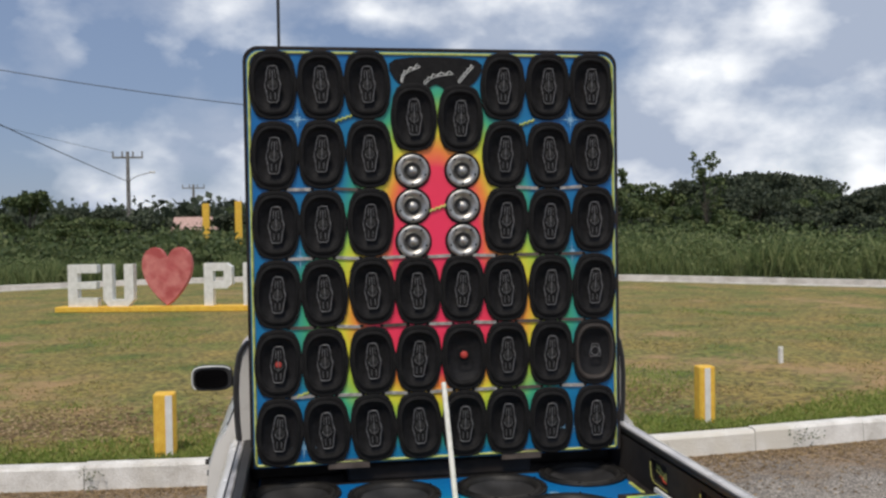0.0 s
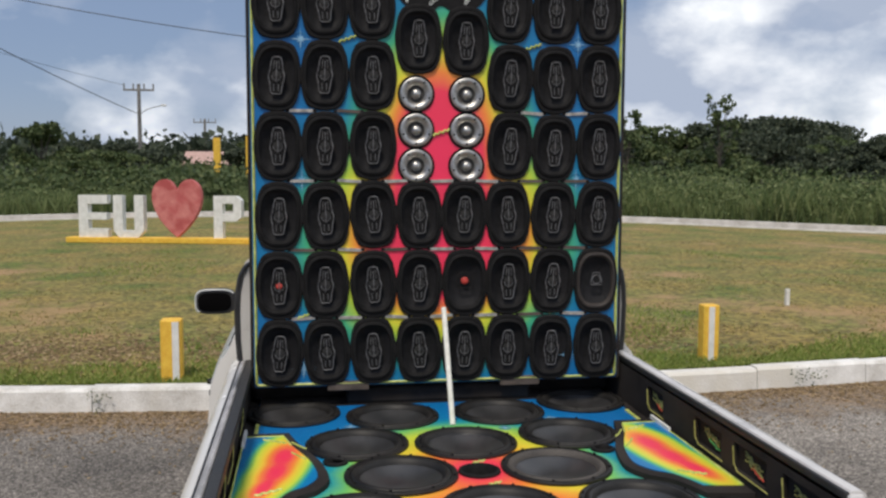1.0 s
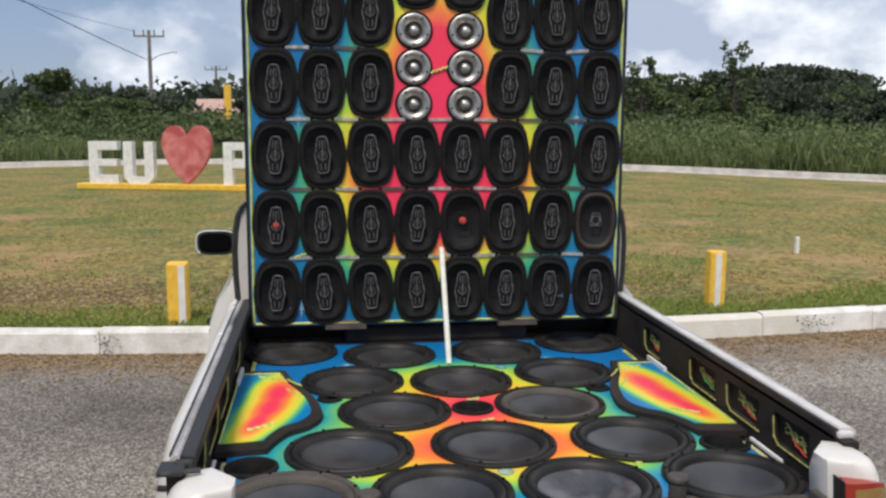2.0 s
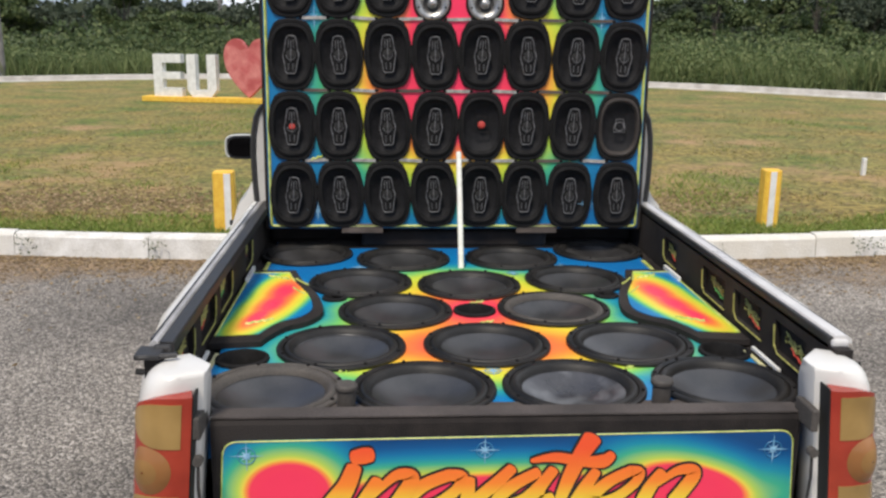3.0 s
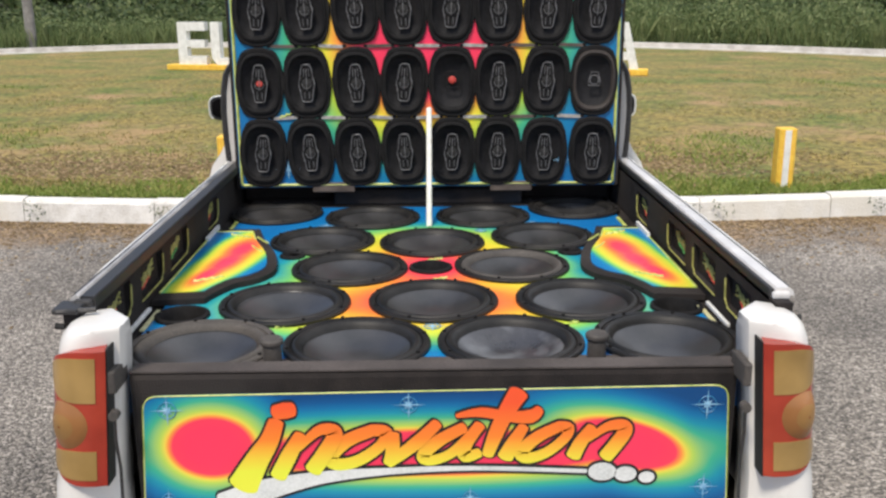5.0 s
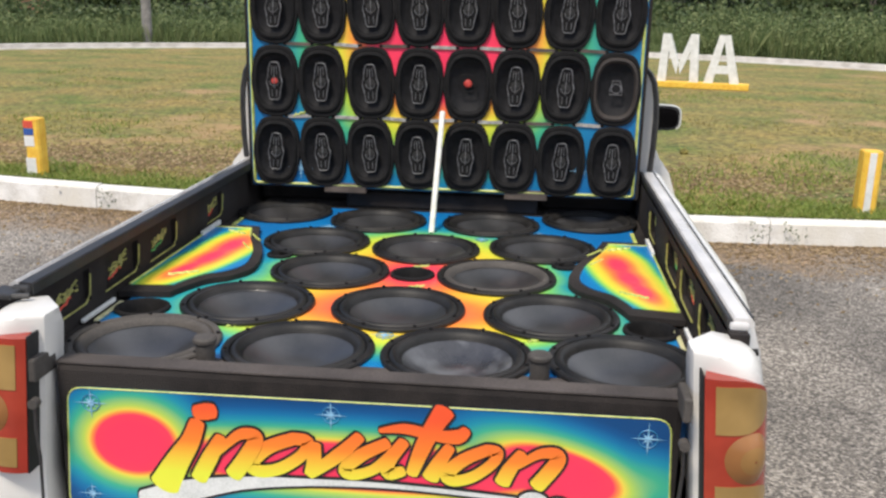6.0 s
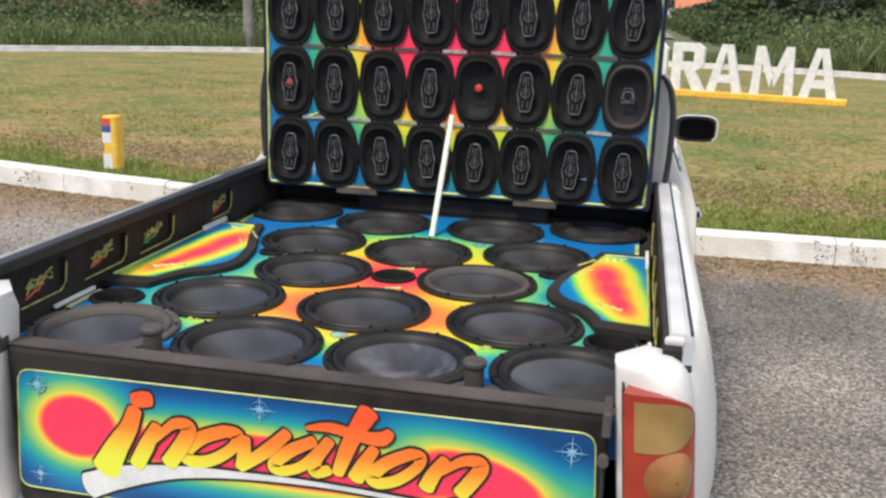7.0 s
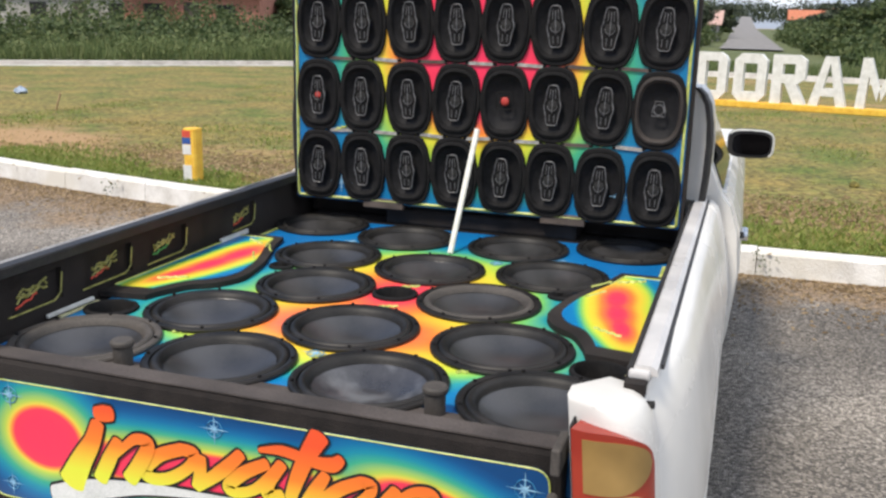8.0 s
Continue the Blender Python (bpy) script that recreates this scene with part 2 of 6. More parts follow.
def lawn_mat():
    """Thin mown grass: green and straw patches with bare reddish soil showing through."""
    m, n, l, p = node_mat("lawn_soil")
    co = n.new("ShaderNodeTexCoord")

    def noi(sc, det):
        k = n.new("ShaderNodeTexNoise")
        k.inputs["Scale"].default_value, k.inputs["Detail"].default_value = sc, det
        l.new(co.outputs["Object"], k.inputs["Vector"])
        return k
    mid, fine, bare = noi(0.9, 9), noi(15, 8), noi(0.33, 10)
    bare.inputs["Roughness"].default_value = 0.68
    r = n.new("ShaderNodeValToRGB")
    e = r.color_ramp.elements
    e[0].position, e[0].color = 0.34, (0.118, 0.152, 0.026, 1)
    e[1].position, e[1].color = 0.68, (0.27, 0.198, 0.056, 1)
    k = e.new(0.5)
    k.color = (0.215, 0.185, 0.052, 1)
    l.new(mid.outputs["Fac"], r.inputs[0])
    fr = n.new("ShaderNodeValToRGB")
    fr.color_ramp.elements[0].position, fr.color_ramp.elements[0].color = 0.36, (0.42, 0.42, 0.42, 1)
    fr.color_ramp.elements[1].position, fr.color_ramp.elements[1].color = 0.64, (1.35, 1.35, 1.28, 1)
    l.new(fine.outputs["Fac"], fr.inputs[0])
    mu = n.new("ShaderNodeMix")
    mu.data_type, mu.blend_type = "RGBA", "MULTIPLY"
    mu.inputs["Factor"].default_value = 1.0
    l.new(r.outputs[0], mu.inputs["A"])
    l.new(fr.outputs[0], mu.inputs["B"])
    xyz = n.new("ShaderNodeSeparateXYZ")
    l.new(co.outputs["Object"], xyz.inputs[0])
    up, down = n.new("ShaderNodeMapRange"), n.new("ShaderNodeMapRange")
    up.inputs["From Min"].default_value, up.inputs["From Max"].default_value, up.inputs["To Max"].default_value = 3.9, 4.9, 0.10
    down.inputs["From Min"].default_value, down.inputs["From Max"].default_value, down.inputs["To Max"].default_value = 5.6, 8.0, -0.10
    l.new(xyz.outputs["Y"], up.inputs[0])
    l.new(xyz.outputs["Y"], down.inputs[0])
    s1, s2 = n.new("ShaderNodeMath"), n.new("ShaderNodeMath")
    l.new(up.outputs[0], s1.inputs[0])
    l.new(down.outputs[0], s1.inputs[1])
    l.new(s1.outputs[0], s2.inputs[0])
    l.new(bare.outputs["Fac"], s2.inputs[1])
    b2 = n.new("ShaderNodeValToRGB")
    b2.color_ramp.elements[0].position, b2.color_ramp.elements[1].position = 0.565, 0.67
    l.new(s2.outputs[0], b2.inputs[0])
    mx = n.new("ShaderNodeMix")
    mx.data_type = "RGBA"
    l.new(b2.outputs[0], mx.inputs["Factor"])
    l.new(mu.outputs["Result"], mx.inputs["A"])
    mx.inputs["B"].default_value = (0.37, 0.235, 0.115, 1)
    l.new(mx.outputs["Result"], p.inputs["Base Color"])
    p.inputs["Roughness"].default_value = 0.95
    bp = n.new("ShaderNodeBump")
    bp.inputs["Strength"].default_value, bp.inputs["Distance"].default_value = 0.8, 0.03
    l.new(fine.outputs["Fac"], bp.inputs["Height"])
    l.new(bp.outputs[0], p.inputs["Normal"])
    return m


ASPHALT, LAWN = asphalt_mat(), lawn_mat()
VERGE = mat("verge_soil", (0.07, 0.10, 0.03), (0.13, 0.14, 0.05), scale=2.0, fine=40, rough=0.95, bump=0.5, big=0.2)
KERB = mat("kerb_whitewash", (0.60, 0.58, 0.54), (0.84, 0.83, 0.80), scale=6, fine=70, rough=0.9, bump=0.5, big=1.7, c=(0.68, 0.65, 0.58))
FAR_KERB = mat("far_kerb_whitewash", (0.56, 0.54, 0.49), (0.80, 0.78, 0.73), scale=3, fine=30, rough=0.9, bump=0.2)
YELLOW = mat("yellow_paint", (0.75, 0.42, 0.04), (0.86, 0.55, 0.07), scale=14, fine=120, rough=0.7, bump=0.15)
WHITE = mat("white_paint", (0.66, 0.66, 0.63), (0.82, 0.82, 0.80), scale=10, fine=120, rough=0.6, bump=0.15)
RED = mat("red_paint", (0.50, 0.05, 0.03), (0.66, 0.09, 0.05), scale=12, rough=0.6)
BLUE = mat("blue_paint", (0.02, 0.07, 0.28), (0.04, 0.11, 0.36), scale=12, rough=0.6)
GREEN_PAINT = mat("green_paint", (0.05, 0.26, 0.06), (0.10, 0.36, 0.10), scale=30, rough=0.6)
HEART = mat("faded_red_paint", (0.50, 0.11, 0.11), (0.62, 0.22, 0.20), scale=5, fine=60, rough=0.8, big=3, c=(0.42, 0.08, 0.08))
CAR = mat("white_car_paint", (0.66, 0.645, 0.61), (0.74, 0.725, 0.69), scale=4, fine=260, rough=0.25, bump=0.0, big=1.5, c=(0.66, 0.635, 0.59), grain=0.06)
CAR_GREY = mat("grey_door_paint", (0.42, 0.44, 0.44), (0.52, 0.54, 0.54), scale=4, rough=0.3, bump=0.02)
BLACK = mat("black_carpet", (0.014, 0.0115, 0.011), (0.028, 0.023, 0.021), scale=18, fine=300, rough=0.85, bump=0.4, spec=0.3, big=3, c=(0.035, 0.03, 0.028))
TRIM = mat("black_plastic_trim", (0.018, 0.018, 0.019), (0.034, 0.033, 0.033), scale=15, rough=0.5, bump=0.1)
RUBBER = mat("rubber", (0.010, 0.010, 0.0105), (0.018, 0.0175, 0.018), scale=30, rough=0.82, bump=0.15, spec=0.13)
BASKET = mat("speaker_basket", (0.010, 0.010, 0.0105), (0.017, 0.0165, 0.017), scale=40, rough=0.75, bump=0.1, spec=0.14)
CONE = mat("speaker_cone", (0.009, 0.009, 0.010), (0.016, 0.016, 0.018), scale=60, rough=0.65, bump=0.1, spec=0.2)
BROWNED = mat("browned_surround", (0.024, 0.019, 0.017), (0.045, 0.036, 0.031), scale=12, rough=0.7, bump=0.1)
BRIDGE = mat("grey_bridge_plastic", (0.06, 0.06, 0.063), (0.20, 0.20, 0.205), scale=50, rough=0.35)
W_RING = mat("woofer_ring", (0.009, 0.009, 0.0095), (0.017, 0.0165, 0.016), scale=12, rough=0.5, bump=0.1, big=5, c=(0.026, 0.023, 0.021), spec=0.3)
W_SURR = mat("woofer_surround", (0.010, 0.010, 0.010), (0.022, 0.021, 0.020), scale=10, rough=0.5, bump=0.05, big=4, c=(0.035, 0.032, 0.03), spec=0.3)
W_CONE = mat("woofer_cone", (0.024, 0.024, 0.025), (0.046, 0.0455, 0.047), scale=8, rough=0.34, bump=0.02, big=6, c=(0.055, 0.055, 0.058), spec=0.9)
W_SCUFF = mat("scuffed_woofer_cone", (0.03, 0.03, 0.034), (0.06, 0.06, 0.066), scale=10, rough=0.3, bump=0.02, big=13, c=(0.13, 0.135, 0.145), spec=0.8)
W_DUSTY = mat("dusty_woofer", (0.045, 0.040, 0.036), (0.085, 0.075, 0.066), scale=9, rough=0.7, bump=0.05)
DUSTY_LIP = mat("dusty_dark_edge", (0.042, 0.035, 0.032), (0.085, 0.071, 0.065), scale=7, fine=200, rough=0.85, bump=0.2, big=2.5, c=(0.036, 0.030, 0.028))
CHROME = mat("chrome", (0.62, 0.62, 0.62), (0.78, 0.78, 0.77), scale=30, rough=0.22, metal=1.0, bump=0.0)
THROAT = mat("dark_throat_metal", (0.035, 0.034, 0.033), (0.06, 0.058, 0.055), scale=40, rough=0.5)
TWEETER = mat("satin_aluminium", (0.36, 0.355, 0.34), (0.52, 0.51, 0.49), scale=40, rough=0.42, metal=1.0, bump=0.02)
STRAW = mat("straw_yellow_stripe", (0.52, 0.50, 0.26), (0.66, 0.62, 0.36), scale=30, rough=0.6)
# lime paint with the shade of the wall pockets put into its colour
LIME_SHADED = mat("shaded_lime_paint", (0.22, 0.22, 0.06), (0.42, 0.40, 0.12), scale=60, rough=0.6)
LIME = mat("lime_edge_paint", (0.36, 0.44, 0.08), (0.60, 0.64, 0.20), scale=30, rough=0.5)
STAR = mat("pale_star_paint", (0.12, 0.32, 0.52), (0.30, 0.52, 0.68), scale=60, rough=0.4)
STAR_HALO = mat("hazy_star_paint", (0.02, 0.17, 0.36), (0.06, 0.26, 0.44), scale=60, rough=0.4)
GREYWHITE = mat("grey_white_stroke", (0.58, 0.60, 0.58), (0.72, 0.73, 0.71), scale=15, rough=0.4)
POLE_MAT = mat("white_pole_paint", (0.68, 0.68, 0.60), (0.80, 0.80, 0.74), scale=40, rough=0.5)
CLIP = mat("dull_clip_metal", (0.22, 0.21, 0.20), (0.46, 0.45, 0.42), scale=50, rough=0.5)
# dark glossy rail caps: their pale sky reflection is put into the base colour
RAIL_SHEEN = mat("sky_sheen_rail_cap", (0.52, 0.505, 0.49), (0.66, 0.645, 0.63), scale=8, rough=0.3, bump=0.0, big=3, c=(0.46, 0.455, 0.46), grain=0.1)
RAIL_CAP = mat("grey_rail_cap", (0.30, 0.29, 0.29), (0.50, 0.49, 0.48), scale=8, rough=0.35, bump=0.05, big=3, c=(0.10, 0.10, 0.10))
CONCRETE = mat("pole_concrete", (0.16, 0.15, 0.14), (0.26, 0.25, 0.23), scale=6, rough=0.9)
BARK = mat("bark", (0.06, 0.05, 0.04), (0.13, 0.11, 0.09), scale=10, rough=0.95)
PINK_ROOF = mat("faded_pink_roof", (0.42, 0.27, 0.23), (0.55, 0.38, 0.33), scale=3, rough=0.9)
BRICK_RED = mat("red_house_wall", (0.36, 0.14, 0.10), (0.48, 0.22, 0.16), scale=2, rough=0.9)
ROOF_RED = mat("clay_roof", (0.42, 0.13, 0.07), (0.56, 0.22, 0.12), scale=3, rough=0.9)
PLASTER = mat("pale_plaster", (0.28, 0.26, 0.25), (0.42, 0.40, 0.37), scale=2, rough=0.9)
DARK = mat("dark_opening", (0.01, 0.01, 0.01), (0.02, 0.02, 0.02), scale=10, rough=0.8)
LENS_RED = mat("red_lens", (0.30, 0.028, 0.018), (0.38, 0.05, 0.025), scale=5, fine=9, rough=0.16, bump=0.05)
LENS_ORANGE = mat("orange_lens", (0.25, 0.095, 0.028), (0.30, 0.135, 0.045), scale=5, fine=9, rough=0.2, bump=0.05)
LENS_AMBER = mat("faded_amber_lens", (0.27, 0.165, 0.05), (0.34, 0.215, 0.075), scale=5, fine=9, rough=0.2, bump=0.05)
LENS_BROWN = mat("amber_brown_lens", (0.24, 0.12, 0.035), (0.29, 0.155, 0.05), scale=5, fine=9, rough=0.2, bump=0.05)
RED_DOT = mat("red_dust_cap", (0.40, 0.035, 0.03), (0.55, 0.06, 0.045), scale=30, rough=0.6)
BROWN_WOOD = mat("bare_wood", (0.30, 0.20, 0.10), (0.42, 0.30, 0.16), scale=20, rough=0.8)
BROWN = mat("brown_tape", (0.07, 0.055, 0.045), (0.12, 0.095, 0.08), scale=20, rough=0.6)
PANEL_ART = airbrush("airbrushed_panel", [(0.0, 1.43, 0.66, 0.60, 0), (0.0, 1.70, 0.42, 0.70, 0)], ("X", "Z"))
DECK_ART = airbrush("airbrushed_deck", [(0.0, -0.74, 0.56, 0.66, 0), (0.0, -1.04, 0.74, 0.42, 0)], ("X", "Y"), wobble=0.16, stops=DECK_STOPS)
BOX_L_ART = airbrush("airbrushed_box_left", [(-0.558, -0.60, 0.122, 0.34, -6), (-0.576, -0.73, 0.114, 0.34, -10), (-0.603, -0.85, 0.084, 0.28, -14)], ("X", "Y"), wobble=0.06, stops=DECK_STOPS)
BOX_R_ART = airbrush("airbrushed_box_right", [(0.574, -0.62, 0.126, 0.33, 6), (0.592, -0.74, 0.120, 0.33, 10), (0.616, -0.85, 0.090, 0.28, 14)], ("X", "Y"), wobble=0.06, stops=DECK_STOPS)
GATE_ART = airbrush("airbrushed_tailgate", [(-0.445, 0.674, 0.098, 0.076, 0), (0.390, 0.668, 0.138, 0.060, -14), (0.0, 0.655, 0.44, 0.058, 0)], ("X", "Z"), core=0.55, span=2.25, wobble=0.05, stops=WIDE_HALO)
GLASS, gn, gl, gp = node_mat("dark_window_glass")
gp.inputs["Base Color"].default_value = (0.01, 0.012, 0.012, 1)
gp.inputs["Roughness"].default_value = 0.05
MIRROR, mn_, ml_, mp_ = node_mat("mirror_glass")
# near-black tint stands in for dark surroundings reflected in the mirror
mp_.inputs["Base Color"].default_value = (0.014, 0.014, 0.016, 1)
mp_.inputs["Metallic"].default_value, mp_.inputs["Roughness"].default_value = 1.0, 0.03
LETTER, ln_, ll_, lp_ = node_mat("orange_to_yellow_lettering")
lco, lsp, lmr, lrp = (ln_.new(k) for k in ("ShaderNodeTexCoord", "ShaderNodeSeparateXYZ", "ShaderNodeMapRange", "ShaderNodeValToRGB"))
ll_.new(lco.outputs["Object"], lsp.inputs[0])
ll_.new(lsp.outputs["Z"], lmr.inputs[0])
lmr.inputs["From Min"].default_value, lmr.inputs["From Max"].default_value = 0.62, 0.765
lrp.color_ramp.elements[0].color, lrp.color_ramp.elements[1].color = (0.78, 0.80, 0.06, 1), (0.90, 0.10, 0.03, 1)
for q_, c_ in ((0.20, (0.85, 0.60, 0.05, 1)), (0.48, (0.92, 0.24, 0.03, 1))):
    k_ = lrp.color_ramp.elements.new(q_)
    k_.color = c_
ll_.new(lmr.outputs[0], lrp.inputs[0])
ll_.new(lrp.outputs[0], lp_.inputs["Base Color"])
lp_.inputs["Roughness"].default_value = 0.35
LEAF_DARK = leaf_mat("dark_foliage", (0.030, 0.042, 0.027), (0.056, 0.073, 0.045), (0.105, 0.122, 0.075))
LEAF_MID = leaf_mat("mid_foliage", (0.05, 0.075, 0.03), (0.085, 0.12, 0.045), (0.15, 0.175, 0.07))
LEAF_LIGHT = leaf_mat("light_foliage", (0.085, 0.125, 0.045), (0.15, 0.20, 0.075), (0.28, 0.31, 0.14))
GRASS = leaf_mat("lawn_grass", (0.16, 0.17, 0.045), (0.27, 0.235, 0.075), (0.42, 0.31, 0.13))
GRASS_G = leaf_mat("green_lawn_grass", (0.14, 0.20, 0.04), (0.22, 0.29, 0.06), (0.36, 0.36, 0.12))


# ---------------------------------------------------------------- building helpers
def part(name, bm, material, parent=None, label="", smooth=False):
    me = bpy.data.meshes.new(name)
    bm.normal_update()
    bm.to_mesh(me)
    bm.free()
    me.materials.append(material)
    if smooth:
        me.polygons.foreach_set("use_smooth", [True] * len(me.polygons))
        me.set_sharp_from_angle(angle=radians(48))
    ob = new(name, me)
    ob.parent = parent
    if label:
        ob["label"] = label
    return ob


def sheet(name, verts, faces, material, parent=None, smooth=False):
    me = bpy.data.meshes.new(name)
    me.from_pydata(verts, [], faces)
    me.materials.append(material)
    if smooth:
        me.polygons.foreach_set("use_smooth", [True] * len(me.polygons))
    ob = new(name, me)
    ob.parent = parent
    return ob


def box(bm, x0, x1, y0, y1, z0, z1, bevel=0.0):
    r = bmesh.ops.create_cube(bm, size=1, matrix=Matrix.Translation(((x0 + x1) / 2, (y0 + y1) / 2, (z0 + z1) / 2)) @ Matrix.Diagonal((x1 - x0, y1 - y0, z1 - z0, 1)))
    if bevel:
        es = list({e for v in r["verts"] for e in v.link_edges})
        bmesh.ops.bevel(bm, geom=es, offset=bevel, segments=2, profile=0.5, affect="EDGES")
    return bm


def boxed(name, dims, material, parent=None, bevel=0.004, label=""):
    return part(name, box(bmesh.new(), *dims, bevel), material, parent, label)


def loft(bm, rings, cap=True, closed=True):
    """Skin rings of equally many points."""
    vs = [[bm.verts.new(p) for p in ring] for ring in rings]
    k = len(rings[0])
    for a, b in zip(vs, vs[1:]):
        for i in range(k if closed else k - 1):
            j = (i + 1) % k
            bm.faces.new((a[i], a[j], b[j], b[i]))
    if cap:
        bm.faces.new(vs[0][::-1])
        bm.faces.new(vs[-1])
    return bm


def tube(bm, pts, r, sides=6, closed=False):
    pts = [Vector(p) for p in pts]
    rings = []
    n = len(pts)
    for i, p in enumerate(pts):
        a = pts[(i - 1) % n] if (closed or i) else p
        b = pts[(i + 1) % n] if (closed or i < n - 1) else p
        d = (b - a).normalized()
        u = d.cross(Vector((0, 0, 1)) if abs(d.z) < 0.9 else Vector((0, 1, 0))).normalized()
        w = d.cross(u)
        rad = r[i] if isinstance(r, (list, tuple)) else r
        rings.append([p + (u * math.cos(t) + w * math.sin(t)) * rad for t in [2 * math.pi * s / sides for s in range(sides)]])
    if closed:
        rings.append(rings[0])
    return loft(bm, rings, cap=not closed)


def extrude_poly(bm, pts, axis, lo, hi):
    """A prism from a flat outline; axis is the one it is pushed along."""
    def at(p, d):
        return {"x": (d, p[0], p[1]), "y": (p[0], d, p[1]), "z": (p[0], p[1], d)}[axis]
    a = [bm.verts.new(at(p, lo)) for p in pts]
    b = [bm.verts.new(at(p, hi)) for p in pts]
    n = len(pts)
    bm.faces.new(a[::-1])
    bm.faces.new(b)
    for i in range(n):
        j = (i + 1) % n
        bm.faces.new((a[i], a[j], b[j], b[i]))
    bmesh.ops.recalc_face_normals(bm, faces=bm.faces)
    return bm


def smooth_line(pts, per=6, closed=True):
    out, n = [], len(pts)
    for i in range(n if closed else n - 1):
        p0, p1, p2, p3 = (Vector(pts[k % n] if closed else pts[min(max(k, 0), n - 1)]) for k in (i - 1, i, i + 1, i + 2))
        for s in range(per):
            t = s / per
            out.append(tuple(0.5 * (2 * p1 + (p2 - p0) * t + (2 * p0 - 5 * p1 + 4 * p2 - p3) * t * t + (3 * p1 - p0 - 3 * p2 + p3) * t ** 3)))
    if not closed:
        out.append(tuple(pts[-1]))
    return out


def carve(ob, cutter_bm):
    """Cut real holes into a part."""
    cut = part("cutter", cutter_bm, DARK)
    md = ob.modifiers.new("holes", "BOOLEAN")
    md.operation, md.solver, md.object = "DIFFERENCE", "EXACT", cut
    bpy.context.view_layer.update()
    me = bpy.data.meshes.new_from_object(ob.evaluated_get(bpy.context.evaluated_depsgraph_get()))
    ob.modifiers.clear()
    ob.data = me
    while len(me.materials) > 1:
        me.materials.pop()
    bpy.data.objects.remove(cut)
    return ob


def thing(name, label, category, group="", at=(0, 0, 0)):
    ob = new(name)
    ob.location = at
    ob.empty_display_size = 0.1
    return tagged(ob, label, category, group)


# ---------------------------------------------------------------- ground, lawn, kerbs
GZ, LZ = -0.055, 0.09
def near_y(x):
    return 3.2 + (x - 0.5) ** 2 / 52.0


bm = bmesh.new()
bmesh.ops.create_grid(bm, x_segments=4, y_segments=4, size=1500, matrix=Matrix.Translation((0, 0, GZ)))
tagged(part("ground", bm, ASPHALT), "worn grey asphalt road surface with loose grit", "ground", kind="structure")

FAR_LINE = smooth_line([(-46, 6), (-30, 10.5), (-19, 18.2), (-12, 24.6), (-4.5, 28.0), (4, 27.0), (9.5, 23.8), (15, 18.3), (24, 11), (40, 5)], 8, closed=False)


def strip(line, w, z0, z1, bm):
    """A low kerb along a flat line, w wide outwards."""
    rings = []
    for i, p in enumerate(line):
        a, b = Vector(line[max(i - 1, 0)]), Vector(line[min(i + 1, len(line) - 1)])
        d = (b - a).normalized()
        nrm = Vector((-d.y, d.x))
        p = Vector(p)
        q = p + nrm * w
        rings.append([(p.x, p.y, z0), (p.x, p.y, z1), (q.x, q.y, z1), (q.x, q.y, z0)])
    return loft(bm, rings)


# lawn island: near edge follows the kerb, far edge runs inside the ring road
xs = [-24 + 0.5 * i for i in range(85)]
near = [(x, near_y(x) + 0.1) for x in xs]
inner = [(x * 0.9 - 0.2, 3 + (y - 3) * 0.9) for x, y in FAR_LINE if -26 < x < 19]
bm = bmesh.new()
ring = [bm.verts.new((x, y, LZ)) for x, y in near + inner[::-1]]
bm.faces.new(ring)
bmesh.ops.triangulate(bm, faces=bm.faces)
tagged(part("lawn", bm, LAWN), "dry patchy brown-green lawn behind the kerb", "lawn", kind="structure")

bm = bmesh.new()
outer = [(x, y, LZ) for x, y in FAR_LINE]
loft(bm, [[(x, y, LZ) for x, y in FAR_LINE], [(x * 1.6, y + 25, LZ + 0.1) for x, y in FAR_LINE], [(x * 30, 700 + y, 0.3) for x, y in FAR_LINE]], cap=False, closed=False)
tagged(part("verge", bm, VERGE), "rough green verge beyond the ring road", "verge", kind="structure")
tagged(part("kerb_far", strip(FAR_LINE, 0.22, GZ, 0.125, bmesh.new()), FAR_KERB), "dirty whitewashed kerb of the ring road", "kerb", kind="structure")
tagged(part("kerb_inner", strip(inner, 0.15, GZ, LZ + 0.03, bmesh.new()), FAR_KERB), "worn pale kerb at the back of the lawn", "kerb", kind="structure")

# road to the town
bm = bmesh.new()
loft(bm, [[(-1.15, 54, 0.30), (2.45, 54, 0.30)], [(-1.35, 73, 0.36), (2.3, 73, 0.36)], [(-3.0, 160, 1.3), (0.7, 160, 1.3)], [(-6.0, 420, 6.0), (-2.2, 420, 6.0)]], cap=False, closed=False)
tagged(part("road", bm, mat("pale_asphalt", (0.18, 0.17, 0.165), (0.26, 0.25, 0.24), scale=2, rough=0.9)), "straight pale asphalt road leading to the town", "road", kind="structure")

kerb = tagged(new("kerb_near"), "whitewashed concrete kerb with dirt and small weeds", "kerb", kind="structure")
kx = -24.0
rk = random.Random(5)
